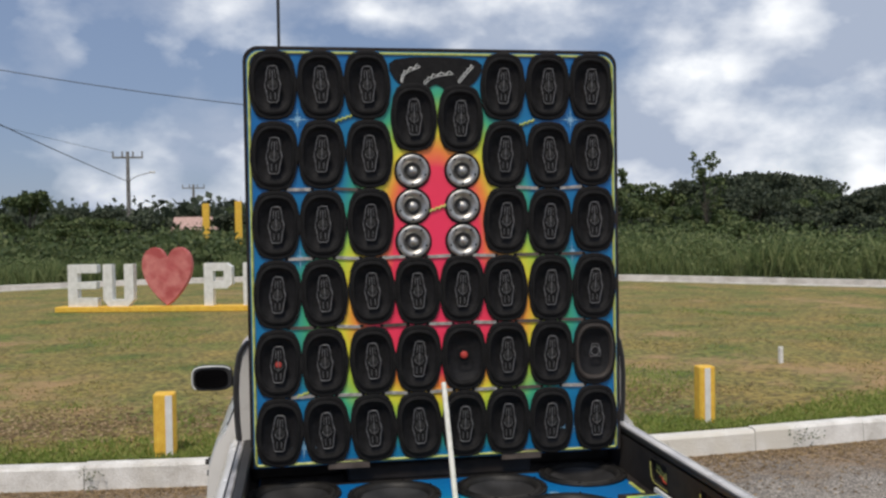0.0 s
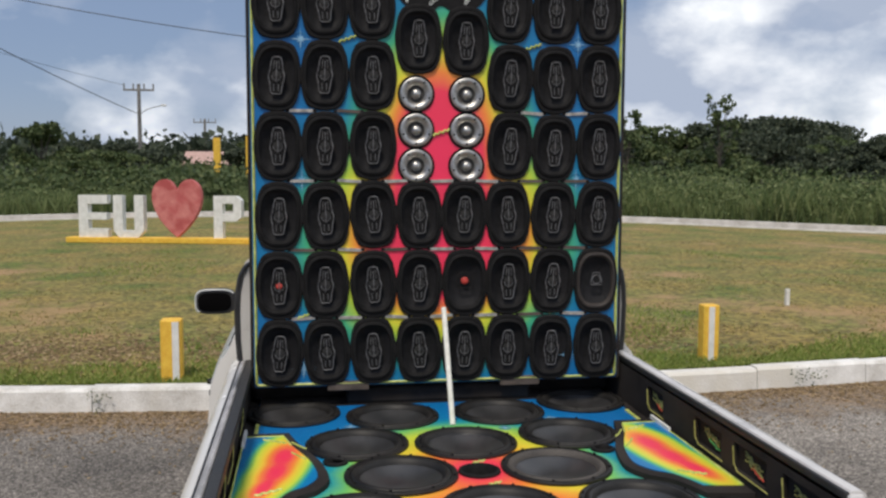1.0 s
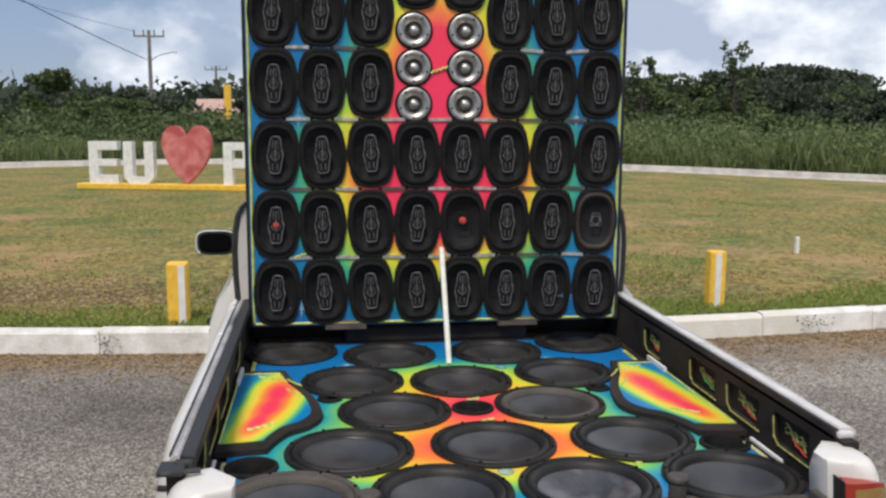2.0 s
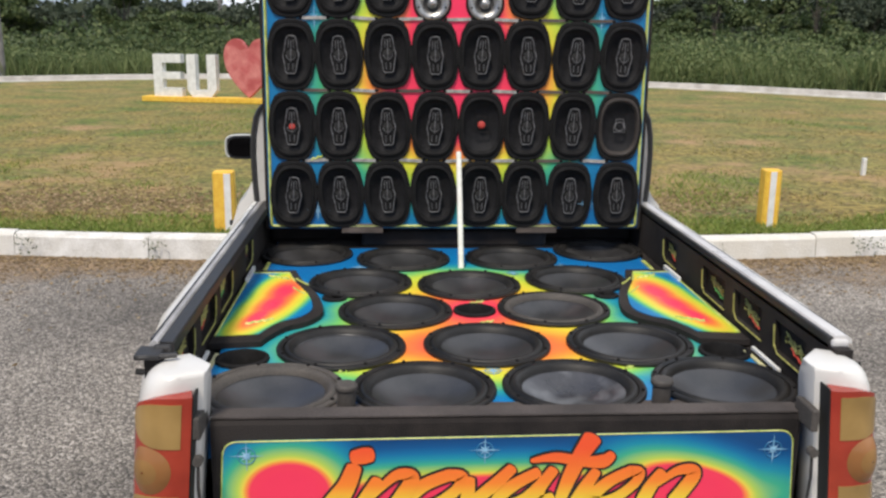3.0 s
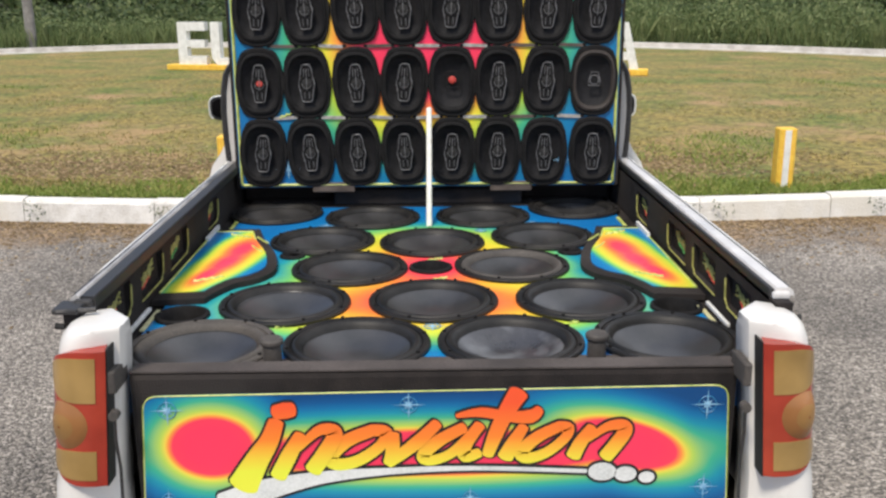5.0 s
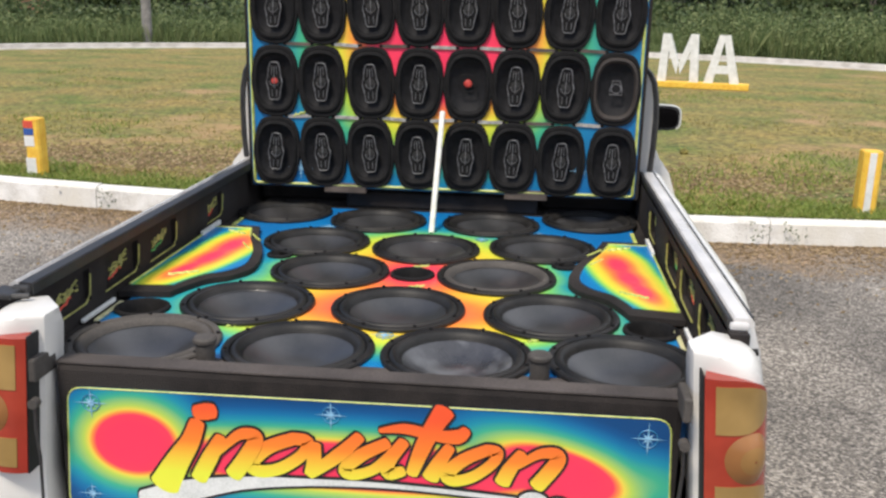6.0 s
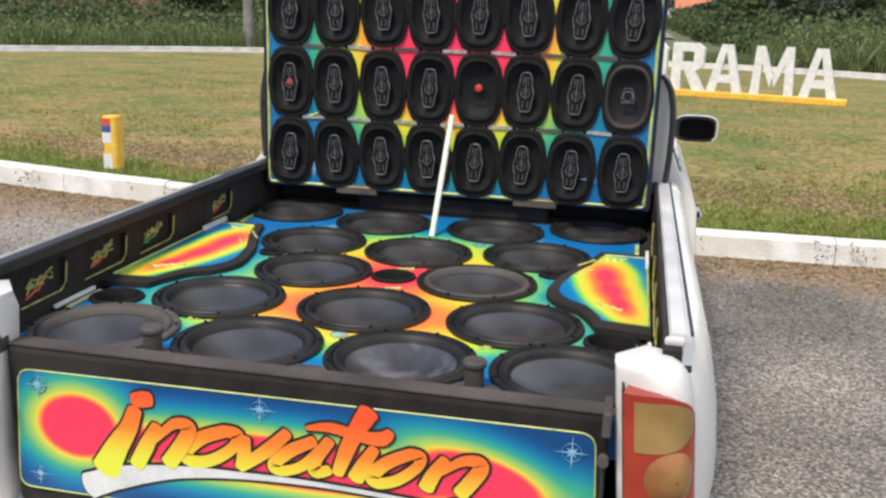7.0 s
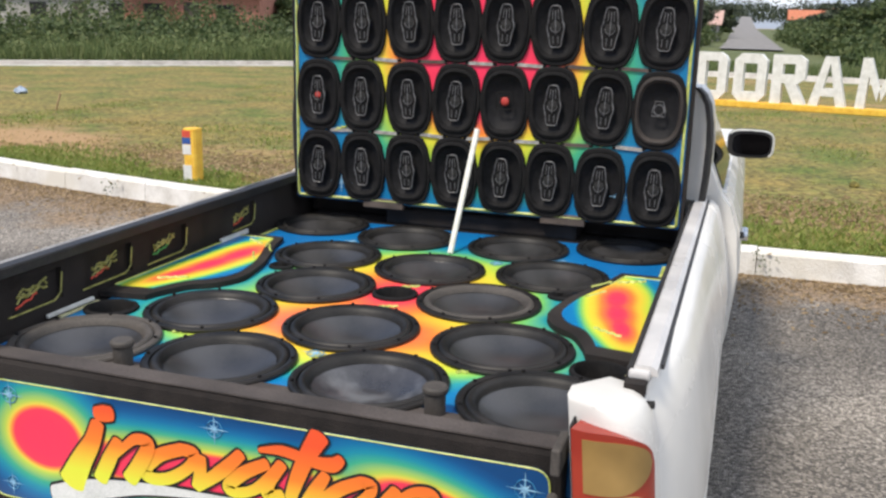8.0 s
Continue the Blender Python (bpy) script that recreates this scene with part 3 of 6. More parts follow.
while kx < 18:
    ln_k = 1.0
    pts = [(kx + ln_k * s / 4 * 0.994, near_y(kx + ln_k * s / 4 * 0.994)) for s in range(5)]
    bm = bmesh.new()
    dz = rk.uniform(-0.006, 0.006)
    rings = []
    for x, y in pts:
        rings.append([(x, y, GZ - 0.02), (x, y + 0.012, LZ + 0.0 + dz), (x, y + 0.03, LZ + 0.022 + dz), (x, y + 0.12, LZ + 0.025 + dz), (x, y + 0.14, LZ + 0.01), (x, y + 0.14, GZ)])
    loft(bm, rings)
    part("kerb_stone", bm, KERB, kerb)
    kx += ln_k

# ---------------------------------------------------------------- pickup truck
truck = thing("pickup_truck", "white compact pickup truck with loudspeakers built into its bed", "pickup truck", at=(0, 0, GZ))


def T(ob):
    """Hang a part built in world places under the truck."""
    ob.parent = truck
    ob.matrix_parent_inverse = Matrix.Translation((0, 0, -GZ))
    return ob


def side_profile(y, s):
    """Outer skin of the bed side at one station, from the rail down to the sill."""
    k = max(0.0, (-1.22 - y) / 0.315)
    pull = 0.092 * k ** 2.0
    drop = -0.035 * min(1.0, k) ** 2
    return [(s * (0.752 - pull * 0.3), y, 0.80), (s * (0.752 - pull * 0.3), y, 0.955 + drop), (s * (0.768 - pull * 0.9), y, 0.955 + drop), (s * (0.788 - pull), y, 0.938 + drop),
            (s * (0.812 - pull), y, 0.86), (s * (0.836 - pull), y, 0.74), (s * (0.846 - pull), y, 0.64), (s * (0.836 - pull), y, 0.50), (s * (0.80 - pull), y, 0.30), (s * (0.74 - pull), y, 0.28)]


def nudge(ob, s):
    """The side with the grey door stands a little closer in."""
    if s < 0:
        ob.data.transform(Matrix.Translation((0.017, 0, 0)))
    return T(ob)


for s in (-1, 1):
    stations = [-1.535, -1.48, -1.42, -1.35, -1.2, -0.9, -0.6, -0.3, 0.0, 0.22]
    nudge(part("bed_side", loft(bmesh.new(), [side_profile(y, s) for y in stations]), CAR, smooth=True), s)
    # wheel arch lip
    bm = bmesh.new()
    tube(bm, [(s * 0.838, -0.62 + 0.36 * math.cos(a), 0.27 + 0.33 * math.sin(a)) for a in [math.pi * i / 14 for i in range(15)]], 0.009, 6)
    T(part("arch_lip", bm, CAR, smooth=True))
    # inner wall of the bed with recessed pockets
    bm = bmesh.new()
    x0, x1 = sorted((s * 0.700, s * 0.735))
    ys = [-1.50, -1.36, -1.19, -1.11, -0.92, -0.845, -0.66, -0.40, -0.26, 0.21]
    box(bm, x0, x1, -1.50, 0.21, 0.74, 0.948)
    wall = part("inner_wall", bm, BLACK)
    bm = bmesh.new()
    for i in range(1, len(ys) - 1, 2):
        box(bm, *sorted((s * 0.690, s * 0.716)), ys[i], ys[i + 1], 0.840, 0.918)
    T(carve(wall, bm))
    for i in range(1, len(ys) - 1, 2):
        bm = bmesh.new()
        xf = s * 0.699
        tube(bm, [(xf, ys[i] - 0.010, 0.838), (xf, ys[i + 1] - 0.030, 0.840), (xf, ys[i + 1] - 0.008, 0.856), (xf, ys[i + 1], 0.905)], 0.0026, 4)
        T(part("pocket_outline", bm, LIME_SHADED))
        bm = bmesh.new()
        ym = (ys[i] + ys[i + 1]) / 2
        rs = random.Random(i)
        for q in range(3):
            tube(bm, [(s * 0.7145, ym - 0.050 + 0.011 * k, 0.862 + 0.008 * q + 0.0022 * k + rs.uniform(-0.007, 0.007)) for k in range(10)], 0.0030, 4)
        T(part("painted_scribble", bm, LIME_SHADED, label="small painted scribble"))
        bm = bmesh.new()
        tube(bm, [(s * 0.7145, ym - 0.056 + 0.010 * k, 0.850 + 0.0025 * k + rs.uniform(-0.005, 0.005)) for k in range(8)], 0.0032, 4)
        T(part("painted_scribble", bm, (RED, RED, GREEN_PAINT, RED)[(i // 2) % 4], label="small painted scribble"))
    # rail cap: strip with sky sheen coloured in, palest on the right, and a dark seal
    w_ = 0.711 if s > 0 else 0.731
    nudge(part("rail_lip", loft(bmesh.new(), [[(s * a, y, z) for a, z in ((0.700, 0.940), (0.700, 0.961), (0.702, 0.965), (w_ - 0.003, 0.966), (w_, 0.950))] for y in (-1.46, -0.5, 0.20)]), TRIM), s)
    nudge(part("rail_cap", loft(bmesh.new(), [[(s * a, y, z) for a, z in ((w_, 0.950), (w_, 0.964), (w_ + 0.004, 0.968), (0.740, 0.9675), (0.750, 0.9605), (0.752, 0.950))] for y in (-1.46, -0.5, 0.20)]), RAIL_SHEEN if s > 0 else RAIL_CAP), s)
    nudge(part("rail_seal", loft(bmesh.new(), [[(s * a, y, z) for a, z in ((0.752, 0.950), (0.752, 0.9595), (0.757, 0.9590), (0.758, 0.950))] for y in (-1.42, -0.5, 0.20)]), TRIM), s)
    nudge(part("rail_end", box(bmesh.new(), *sorted((s * 0.703, s * 0.740)), -1.474, -1.458, 0.944, 0.962, 0.006), RAIL_SHEEN if s > 0 else TRIM), s)
    if s < 0:
        bm = box(bmesh.new(), -0.752, -0.700, -1.515, -1.455, 0.944, 0.956, 0.003)
        tube(bm, [(-0.742, -1.513, 0.951), (-0.668, -1.500, 0.951)], 0.006, 6)
        T(part("rail_hook", bm, TRIM, label="dark hooked end of the rail"))
    # rear corner post; posts and lights lean outwards towards the sill
    def lean(ob):
        for v in ob.data.vertices:
            v.co.x += (0.017 if s < 0 else 0.003) + s * (0.906 - max(v.co.z, 0.56)) * 0.085
        return ob

    bm = bmesh.new()
    arc = [(0.618, -1.50), (0.618, -1.556)] + smooth_line([(0.621, -1.568), (0.634, -1.574), (0.68, -1.596), (0.712, -1.597), (0.736, -1.578), (0.752, -1.54), (0.757, -1.50)], 4, closed=False) + [(0.745, -1.44), (0.70, -1.42)]
    rings = []
    for z, g, dx in ((0.30, 0.03, 0.03), (0.45, 0.03, 0.025), (0.60, 0.008, 0.01), (0.632, 0.0, 0.004), (0.86, 0.0, 0.0), (0.900, 0.0, -0.006), (0.918, 0.004, -0.014), (0.930, 0.009, -0.024), (0.937, 0.016, -0.036), (0.939, 0.028, -0.050)):
        top = max(0.0, (z - 0.90) / 0.075)
        ring = []
        for x, y in arc:
            f = max(0.0, (x - 0.63) / 0.125)
            yy = -1.585 + (y + 1.585) * (1 - 0.45 * top) if y > -1.585 else y
            front = max(0.0, min(1.0, (-1.55 - y) / 0.05))
            ring.append((s * (x + dx * f), yy + (g if z > 0.7 else -g) * 0.6 * front, z))
        rings.append(ring)
    cx_, cy_ = s * 0.655, -1.535
    for k_in, z in ((0.6, 0.9402), (0.2, 0.9406)):
        rings.append([(cx_ + (x - cx_) * k_in, cy_ + (y - cy_) * k_in, z) for x, y, _ in rings[9]])
    loft(bm, rings)
    bmesh.ops.recalc_face_normals(bm, faces=bm.faces)
    T(lean(part("corner_post", bm, CAR, smooth=True)))
    T(part("drain_hole", tube(bmesh.new(), [(s * 0.735, -1.50, 0.915), (s * 0.752, -1.503, 0.918)], 0.007, 8), DARK))
    # tail light, wrapped round the corner
    curve = smooth_line([(0.634, -1.612), (0.66, -1.617), (0.695, -1.613), (0.725, -1.597), (0.748, -1.563), (0.760, -1.520)], 8, closed=False)

    def lens(z0, z1, i0, i1, out, material, name, parent=None, corner=0.0):
        bm2 = bmesh.new()
        rows = []
        pts = curve[i0:i1 + 1]
        for q, (x, y) in enumerate(pts):
            a, b = Vector(curve[max(i0 + q - 1, 0)]), Vector(curve[min(i0 + q + 1, len(curve) - 1)])
            d = (b - a).normalized()
            nx, ny = -d.y * -1, d.x * -1
            f = q / max(1, len(pts) - 1)
            cut = corner * (1 - math.sqrt(max(0.0, 1 - max(0.0, (f - 0.35) / 0.65) ** 2)))
            o = Vector((x, y)) + Vector((nx, ny)) * out
            i_ = Vector((x, y)) - Vector((nx, ny)) * 0.045
            rows.append([(s * i_.x, i_.y, z0 + cut), (s * o.x, o.y, z0 + cut), (s * o.x, o.y, z1 - cut), (s * i_.x, i_.y, z1 - cut)])
        loft(bm2, rows)
        bmesh.ops.recalc_face_normals(bm2, faces=bm2.faces)
        ob = lean(part(name, bm2, material))
        if parent is None:
            return T(ob)
        ob.parent = parent
        return ob

    n_c = len(curve) - 1
    light = lens(0.624, 0.906, 0, n_c - 6, 0.004, LENS_RED, "tail_light", corner=0.065)
    light["label"] = "faded red and amber tail light"
    lean(part("seal", box(bmesh.new(), *sorted((s * 0.6305, s * 0.6345)), -1.613, -1.565, 0.621, 0.909, 0.001), DARK, light))
    lens(0.802, 0.893, 6, n_c - 8, 0.0058, LENS_AMBER, "upper_lens", light, 0.045)
    lens(0.638, 0.700, 6, n_c - 8, 0.0058, LENS_AMBER, "lower_lens", light, 0.028)
    run = [0.0]
    for a, b in zip(curve, curve[1:]):
        run.append(run[-1] + (Vector(b) - Vector(a)).length)

    def on_curve(t_, z, out):
        """A place on the light's face, t_ along its curve and out in front of it."""
        q = max(k for k in range(n_c) if run[k] <= max(t_, 0.0))
        a, b = Vector(curve[q]), Vector(curve[q + 1])
        d = (b - a).normalized()
        o = a + d * (t_ - run[q]) + Vector((d.y, -d.x)) * out
        return (s * o.x, o.y, z)

    for r0, r1, m_ in ((0.026, 0.050, LENS_ORANGE), (0.002, 0.026, LENS_BROWN)):
        rows = []
        for k in range(6):
            r = r1 + (r0 - r1) * k / 5
            rows.append([on_curve(0.084 + r * math.cos(a), 0.752 + r * math.sin(a), 0.0045 + 0.012 * (1 - (r / 0.050) ** 2)) for a in [2 * math.pi * i / 32 for i in range(32)]])
        bm = loft(bmesh.new(), rows, cap=False)
        bmesh.ops.recalc_face_normals(bm, faces=bm.faces)
        lean(part("round_lens", bm, m_, light, smooth=True))
    # hinge and latch bits beside the tailgate
    T(part("latch_plate", box(bmesh.new(), *sorted((s * 0.606, s * 0.622)), -1.612, -1.53, 0.815, 0.862, 0.004), W_DUSTY))
    T(part("latch_pin", tube(bmesh.new(), [(s * 0.612, -1.606, 0.775), (s * 0.612, -1.624, 0.775)], 0.010, 10), W_DUSTY))
    T(part("stay_cable", tube(bmesh.new(), [(s * 0.612, -1.615, 0.770), (s * 0.614, -1.616, 0.72), (s * 0.611, -1.614, 0.66), (s * 0.616, -1.612, 0.56)], 0.0035, 6), TRIM))

# bed floor, front wall
T(boxed("bed_floor", (-0.72, 0.72, -1.5, 0.22, 0.40, 0.44), BLACK, bevel=0.003))
T(boxed("front_wall", (-0.735, 0.735, 0.20, 0.235, 0.44, 0.90), BLACK, bevel=0.003))
# rear bumper
bm = bmesh.new()
loft(bm, [[(x, y0, 0.30), (x, y1, 0.29), (x, y1 - 0.01, 0.40), (x, y1 + 0.015, 0.46), (x, y0, 0.47)] for x, y0, y1 in ((-0.80, -1.42, -1.55), (-0.72, -1.50, -1.67), (0.0, -1.52, -1.70), (0.72, -1.50, -1.67), (0.80, -1.42, -1.55))])
bmesh.ops.recalc_face_normals(bm, faces=bm.faces)
T(part("rear_bumper", bm, CAR))
# tailgate with its painted board
DZ_TOP = 0.8318
gate = T(boxed("tailgate", (-0.602, 0.618, -1.553, -1.502, 0.475, DZ_TOP), BLACK, bevel=0.012, label="black tailgate with airbrushed sign board"))
part("dusty_top", box(bmesh.new(), -0.598, 0.614, -1.5505, -1.503, DZ_TOP + 0.0006, DZ_TOP + 0.004), DUSTY_LIP, gate, "dusty worn top edge")


def round_corners(pts, r, n=5):
    """A polygon with its corners rounded off."""
    res = []
    for k in range(len(pts)):
        a, b, c = (Vector(pts[q % len(pts)]) for q in (k - 1, k, k + 1))
        d0, d1 = (a - b).normalized() * r, (c - b).normalized() * r
        res += [tuple((b + d0) * (1 - t) ** 2 + b * (2 * t * (1 - t)) + (b + d1) * t * t) for t in [q / n for q in range(n + 1)]]
    return res


bm = bmesh.new()
out = round_corners([(-0.592, 0.520), (0.612, 0.516), (0.596, 0.796), (-0.574, 0.786)], 0.030)
extrude_poly(bm, out, "y", -1.5580, -1.545)
board = part("painted_board", bm, GATE_ART, gate, "airbrushed rainbow board with stars")
bm = bmesh.new()
tube(bm, [(x, -1.5580, z) for x, z in out], 0.0017, 4, closed=True)
part("board_outline", bm, LIME, gate)


def star(parent, c, n, r, up=(0, 0, 1)):
    """A four-pointed airbrushed glint with a soft ring, on a face with normal n."""
    c, n, up = Vector(c), Vector(n).normalized(), Vector(up)
    u = up.cross(n).normalized()
    pts = []
    for i in range(16):
        a = math.pi * 2 * i / 16
        k = (1.0, 0.16, 0.42, 0.16)[i % 4]
        pts.append(c + n * 0.0012 + u * (r * k * math.sin(a)) + up * (r * k * math.cos(a)))
    b = bmesh.new()
    vs = [b.verts.new(p) for p in pts]
    cv = b.verts.new(c + n * 0.0022)
    for i in range(16):
        b.faces.new((vs[i], vs[(i + 1) % 16], cv))
    bmesh.ops.recalc_face_normals(b, faces=b.faces)
    rb_ = bmesh.new()
    tube(rb_, [c + n * 0.0006 + (u * math.sin(math.pi * i / 10) + up * math.cos(math.pi * i / 10)) * (r * 0.50) for i in range(20)], 0.0011, 4, closed=True)
    st = part("painted_star", b, STAR, parent)
    part("halo_ring", rb_, STAR_HALO, st)
    return st


for x, z, r in ((-0.528, 0.756, 0.036), (-0.046, 0.762, 0.034), (0.556, 0.755, 0.036), (-0.540, 0.556, 0.030), (0.560, 0.570, 0.034), (0.078, 0.550, 0.032)):
    star(gate, (x, -1.5588, z), (0, -1, 0), r)


def ribbon(bm, pts, widths, y, thick, grow=0.0):
    """A brush stroke in the x-z plane, round-ended or closed, thick towards -y."""
    pts = [Vector((p[0], p[1])) for p in pts]
    loop = (pts[0] - pts[-1]).length < 1e-6
    if loop:
        pts = pts[:-1]
    n = len(pts)
    left, right = [], []
    rows = []
    for i, p in enumerate(pts):
        d = ((pts[(i + 1) % n] - pts[i - 1]) if loop else (pts[min(i + 1, n - 1)] - pts[max(i - 1, 0)])).normalized()
        f = i / (n - 1) * (len(widths) - 1)
        k = min(int(f), len(widths) - 2)
        w = widths[k] + (widths[k + 1] - widths[k]) * (f - k)
        rows.append((p, d, w / 2 + grow))
    if not loop:
        p, d, h = rows[0]
        rows = [(p - d * h * a, d, h * b) for a, b in ((0.42, 0.15), (0.36, 0.5), (0.2, 0.85))] + rows
        p, d, h = rows[-1]
        rows += [(p + d * h * a, d, h * b) for a, b in ((0.2, 0.85), (0.36, 0.5), (0.42, 0.15))]
    for p, d, h in rows:
        nv = Vector((-d.y, d.x)) * h
        left.append(p + nv)
        right.append(p - nv)
    a = [bm.verts.new((q.x, y - thick, q.y)) for q in left]
    b = [bm.verts.new((q.x, y - thick, q.y)) for q in right]
    m = len(a)
    for i in range(m if loop else m - 1):
        j = (i + 1) % m
        bm.faces.new((a[i], a[j], b[j], b[i]))


def ell(cx, cy, rx, ry, n=16):
    return [(cx + rx * math.cos(2 * math.pi * i / n), cy + ry * math.sin(2 * math.pi * i / n)) for i in range(n + 1)]


# the word on the tailgate, brush strokes letter by letter: centimetres along and up, then stroke widths
WORD = {
    "letter_i": [([(-38.6, 58.8), (-35.6, 64.3), (-32.8, 68.8), (-31.2, 73.0)], (6.1, 4.7, 3.7, 3.0)), ([(-31.4, 75.0), (-29.3, 75.4), (-27.7, 75.6)], (3.0, 3.5, 3.0))],
    "letter_n": [([(-31.4, 60.8), (-28.9, 65.6), (-26.5, 70.1)], (3.3, 3.2, 2.3)), ([(-27.5, 66.5), (-23.2, 70.7), (-20.4, 71.2), (-19.5, 69.9), (-21.6, 66.0), (-24.3, 62.1)], (1.2, 2.3, 2.8, 3.3, 3.4))],
    "letter_o": [([(-12.0, 70.8), (-17.1, 68.6), (-20.7, 65.0), (-19.1, 63.3), (-14.8, 64.2), (-10.3, 67.5), (-9.2, 70.4), (-12.0, 70.8)], (2.6, 3.0, 2.6, 2.3, 2.6))],
    "letter_v": [([(-8.0, 69.9), (-8.0, 66.3), (-8.9, 63.4)], (2.8, 2.8, 2.1)), ([(-8.9, 63.4), (-3.3, 67.8), (1.1, 72.2)], (2.1, 2.8, 2.3))],
    "letter_a": [([(6.5, 71.2), (1.4, 68.3), (-1.9, 65.0), (-0.2, 63.9), (4.0, 65.5), (7.9, 69.4)], (2.3, 2.8, 2.3, 2.1, 2.3)), ([(9.7, 71.7), (6.8, 67.3), (6.8, 64.7), (9.6, 65.5)], (2.3, 2.8, 2.1))],
    "letter_t": [([(17.4, 78.7), (15.0, 74.5), (13.0, 69.9), (11.3, 65.0)], (4.0, 3.3, 3.0, 2.3)), ([(5.0, 73.8), (9.9, 74.5), (15.7, 73.5), (19.9, 73.5), (21.7, 75.0)], (0.9, 2.1, 2.3, 3.0, 1.9))],
    "letter_i_second": [([(14.9, 64.4), (16.4, 67.5), (18.6, 71.2)], (3.3, 2.8, 2.1))],
    "letter_o_second": [([(25.8, 71.2), (21.3, 68.8), (18.1, 65.5), (19.6, 64.2), (23.3, 65.4), (26.9, 68.5), (27.7, 70.8), (25.8, 71.2)], (2.3, 2.8, 2.3, 2.1, 2.3))],
    "letter_n_second": [([(28.8, 64.4), (30.2, 67.5), (32.4, 70.9)], (3.0, 2.8, 2.1)), ([(31.6, 68.1), (35.4, 70.9), (38.4, 71.3), (39.2, 69.9), (37.3, 66.8), (35.4, 64.2)], (1.2, 2.1, 2.8, 3.0, 3.0))],
}
for li, (nm, strokes) in enumerate(WORD.items()):
    for grow, y, th, m_, label_ in ((0.0050, -1.5584, 0.0012, DARK, "dark letter outline"), (0.0, -1.5602, 0.0012, LETTER, "orange to yellow brush letter")):
        bm = bmesh.new()
        for q, (pts, ws) in enumerate(strokes):
            P = [(u / 100, v / 100) for u, v in pts]
            P = smooth_line(P, 5, closed=False)
            ribbon(bm, P, [w / 98 for w in ws], y - 0.0003 * q - 0.0007 * (li % 2), th, grow)
        ob = part(nm if grow == 0 else "letter_outline", bm, m_, gate, label_)
# sweeping underline and its three dots
for grow, y, m_ in ((0.006, -1.5586, DARK), (0.0, -1.5600, GREYWHITE)):
    bm = bmesh.new()
    ribbon(bm, smooth_line([(-0.427, 0.544), (-0.349, 0.575), (-0.229, 0.603), (-0.087, 0.616), (0.09, 0.62), (0.316, 0.61)], 6, closed=False), (0.058, 0.050, 0.028, 0.015, 0.010, 0.009), y, 0.0012, grow)
    part("underline" if grow == 0 else "underline_outline", bm, m_, gate)
    for x, z, rx, rz in ((0.349, 0.608, 0.029, 0.02), (0.397, 0.602, 0.023, 0.0165), (0.441, 0.594, 0.0165, 0.0125)):
        bm = bmesh.new()
        extrude_poly(bm, ell(x, z, rx + grow, rz + grow, 18)[:-1], "y", y - 0.0014, y)
        part("underline_dot" if grow == 0 else "dot_outline", bm, m_, gate)

# cab
CAB = [(0.80, 0.26), (0.845, 0.45), (0.868, 0.70), (0.855, 0.84), (0.825, 0.93), (0.795, 0.965), (0.705, 1.18), (0.660, 1.28), (0.60, 1.355), (0.48, 1.40), (0.0, 1.42)]
full = [(x, z) for x, z in CAB] + [(-x, z) for x, z in CAB[-2::-1]]


def cab_ring(y, k=1.0, low=0.0):
    return [(x * (1 if z < 0.97 else k), y, z if z < 0.97 else 0.965 + (z - 0.965) * max(0.02, 1 - low)) for x, z in full]


bm = bmesh.new()
loft(bm, [cab_ring(0.24, 0.985), cab_ring(0.27), cab_ring(1.00), cab_ring(1.25, 0.97, 0.12), cab_ring(1.62, 0.93, 0.95), cab_ring(2.35, 0.85, 0.99), cab_ring(2.45, 0.8, 1.0)])
bmesh.ops.recalc_face_normals(bm, faces=bm.faces)
bmesh.ops.triangulate(bm, faces=[f for f in bm.faces if len(f.verts) > 4])
T(part("cab", bm, CAR, label="white painted cab"))
T(boxed("front_bumper", (-0.80, 0.80, 2.40, 2.54, 0.25, 0.50), CAR, bevel=0.03))
T(boxed("grille", (-0.45, 0.45, 2.42, 2.475, 0.55, 0.80), TRIM, bevel=0.01))
for s in (-1, 1):
    T(boxed("headlight", (*sorted((s * 0.48, s * 0.74)), 2.40, 2.475, 0.58, 0.80), GLASS, bevel=0.02))
bm = loft(bmesh.new(), [[(x, 1.27 + 0.34 * f, 0.985 + 0.385 * (1 - f)) for x in (-0.56 - 0.10 * f, 0.56 + 0.10 * f)] + [(x, 1.27 + 0.34 * f, 1.0 + 0.40 * (1 - f)) for x in (0.56 + 0.10 * f, -0.56 - 0.10 * f)] for f in (0.08, 0.95)])
bmesh.ops.recalc_face_normals(bm, faces=bm.faces)
T(part("windscreen", bm, GLASS))
T(boxed("rear_window", (-0.56, 0.56, 0.231, 0.243, 1.02, 1.32), GLASS, bevel=0.004))
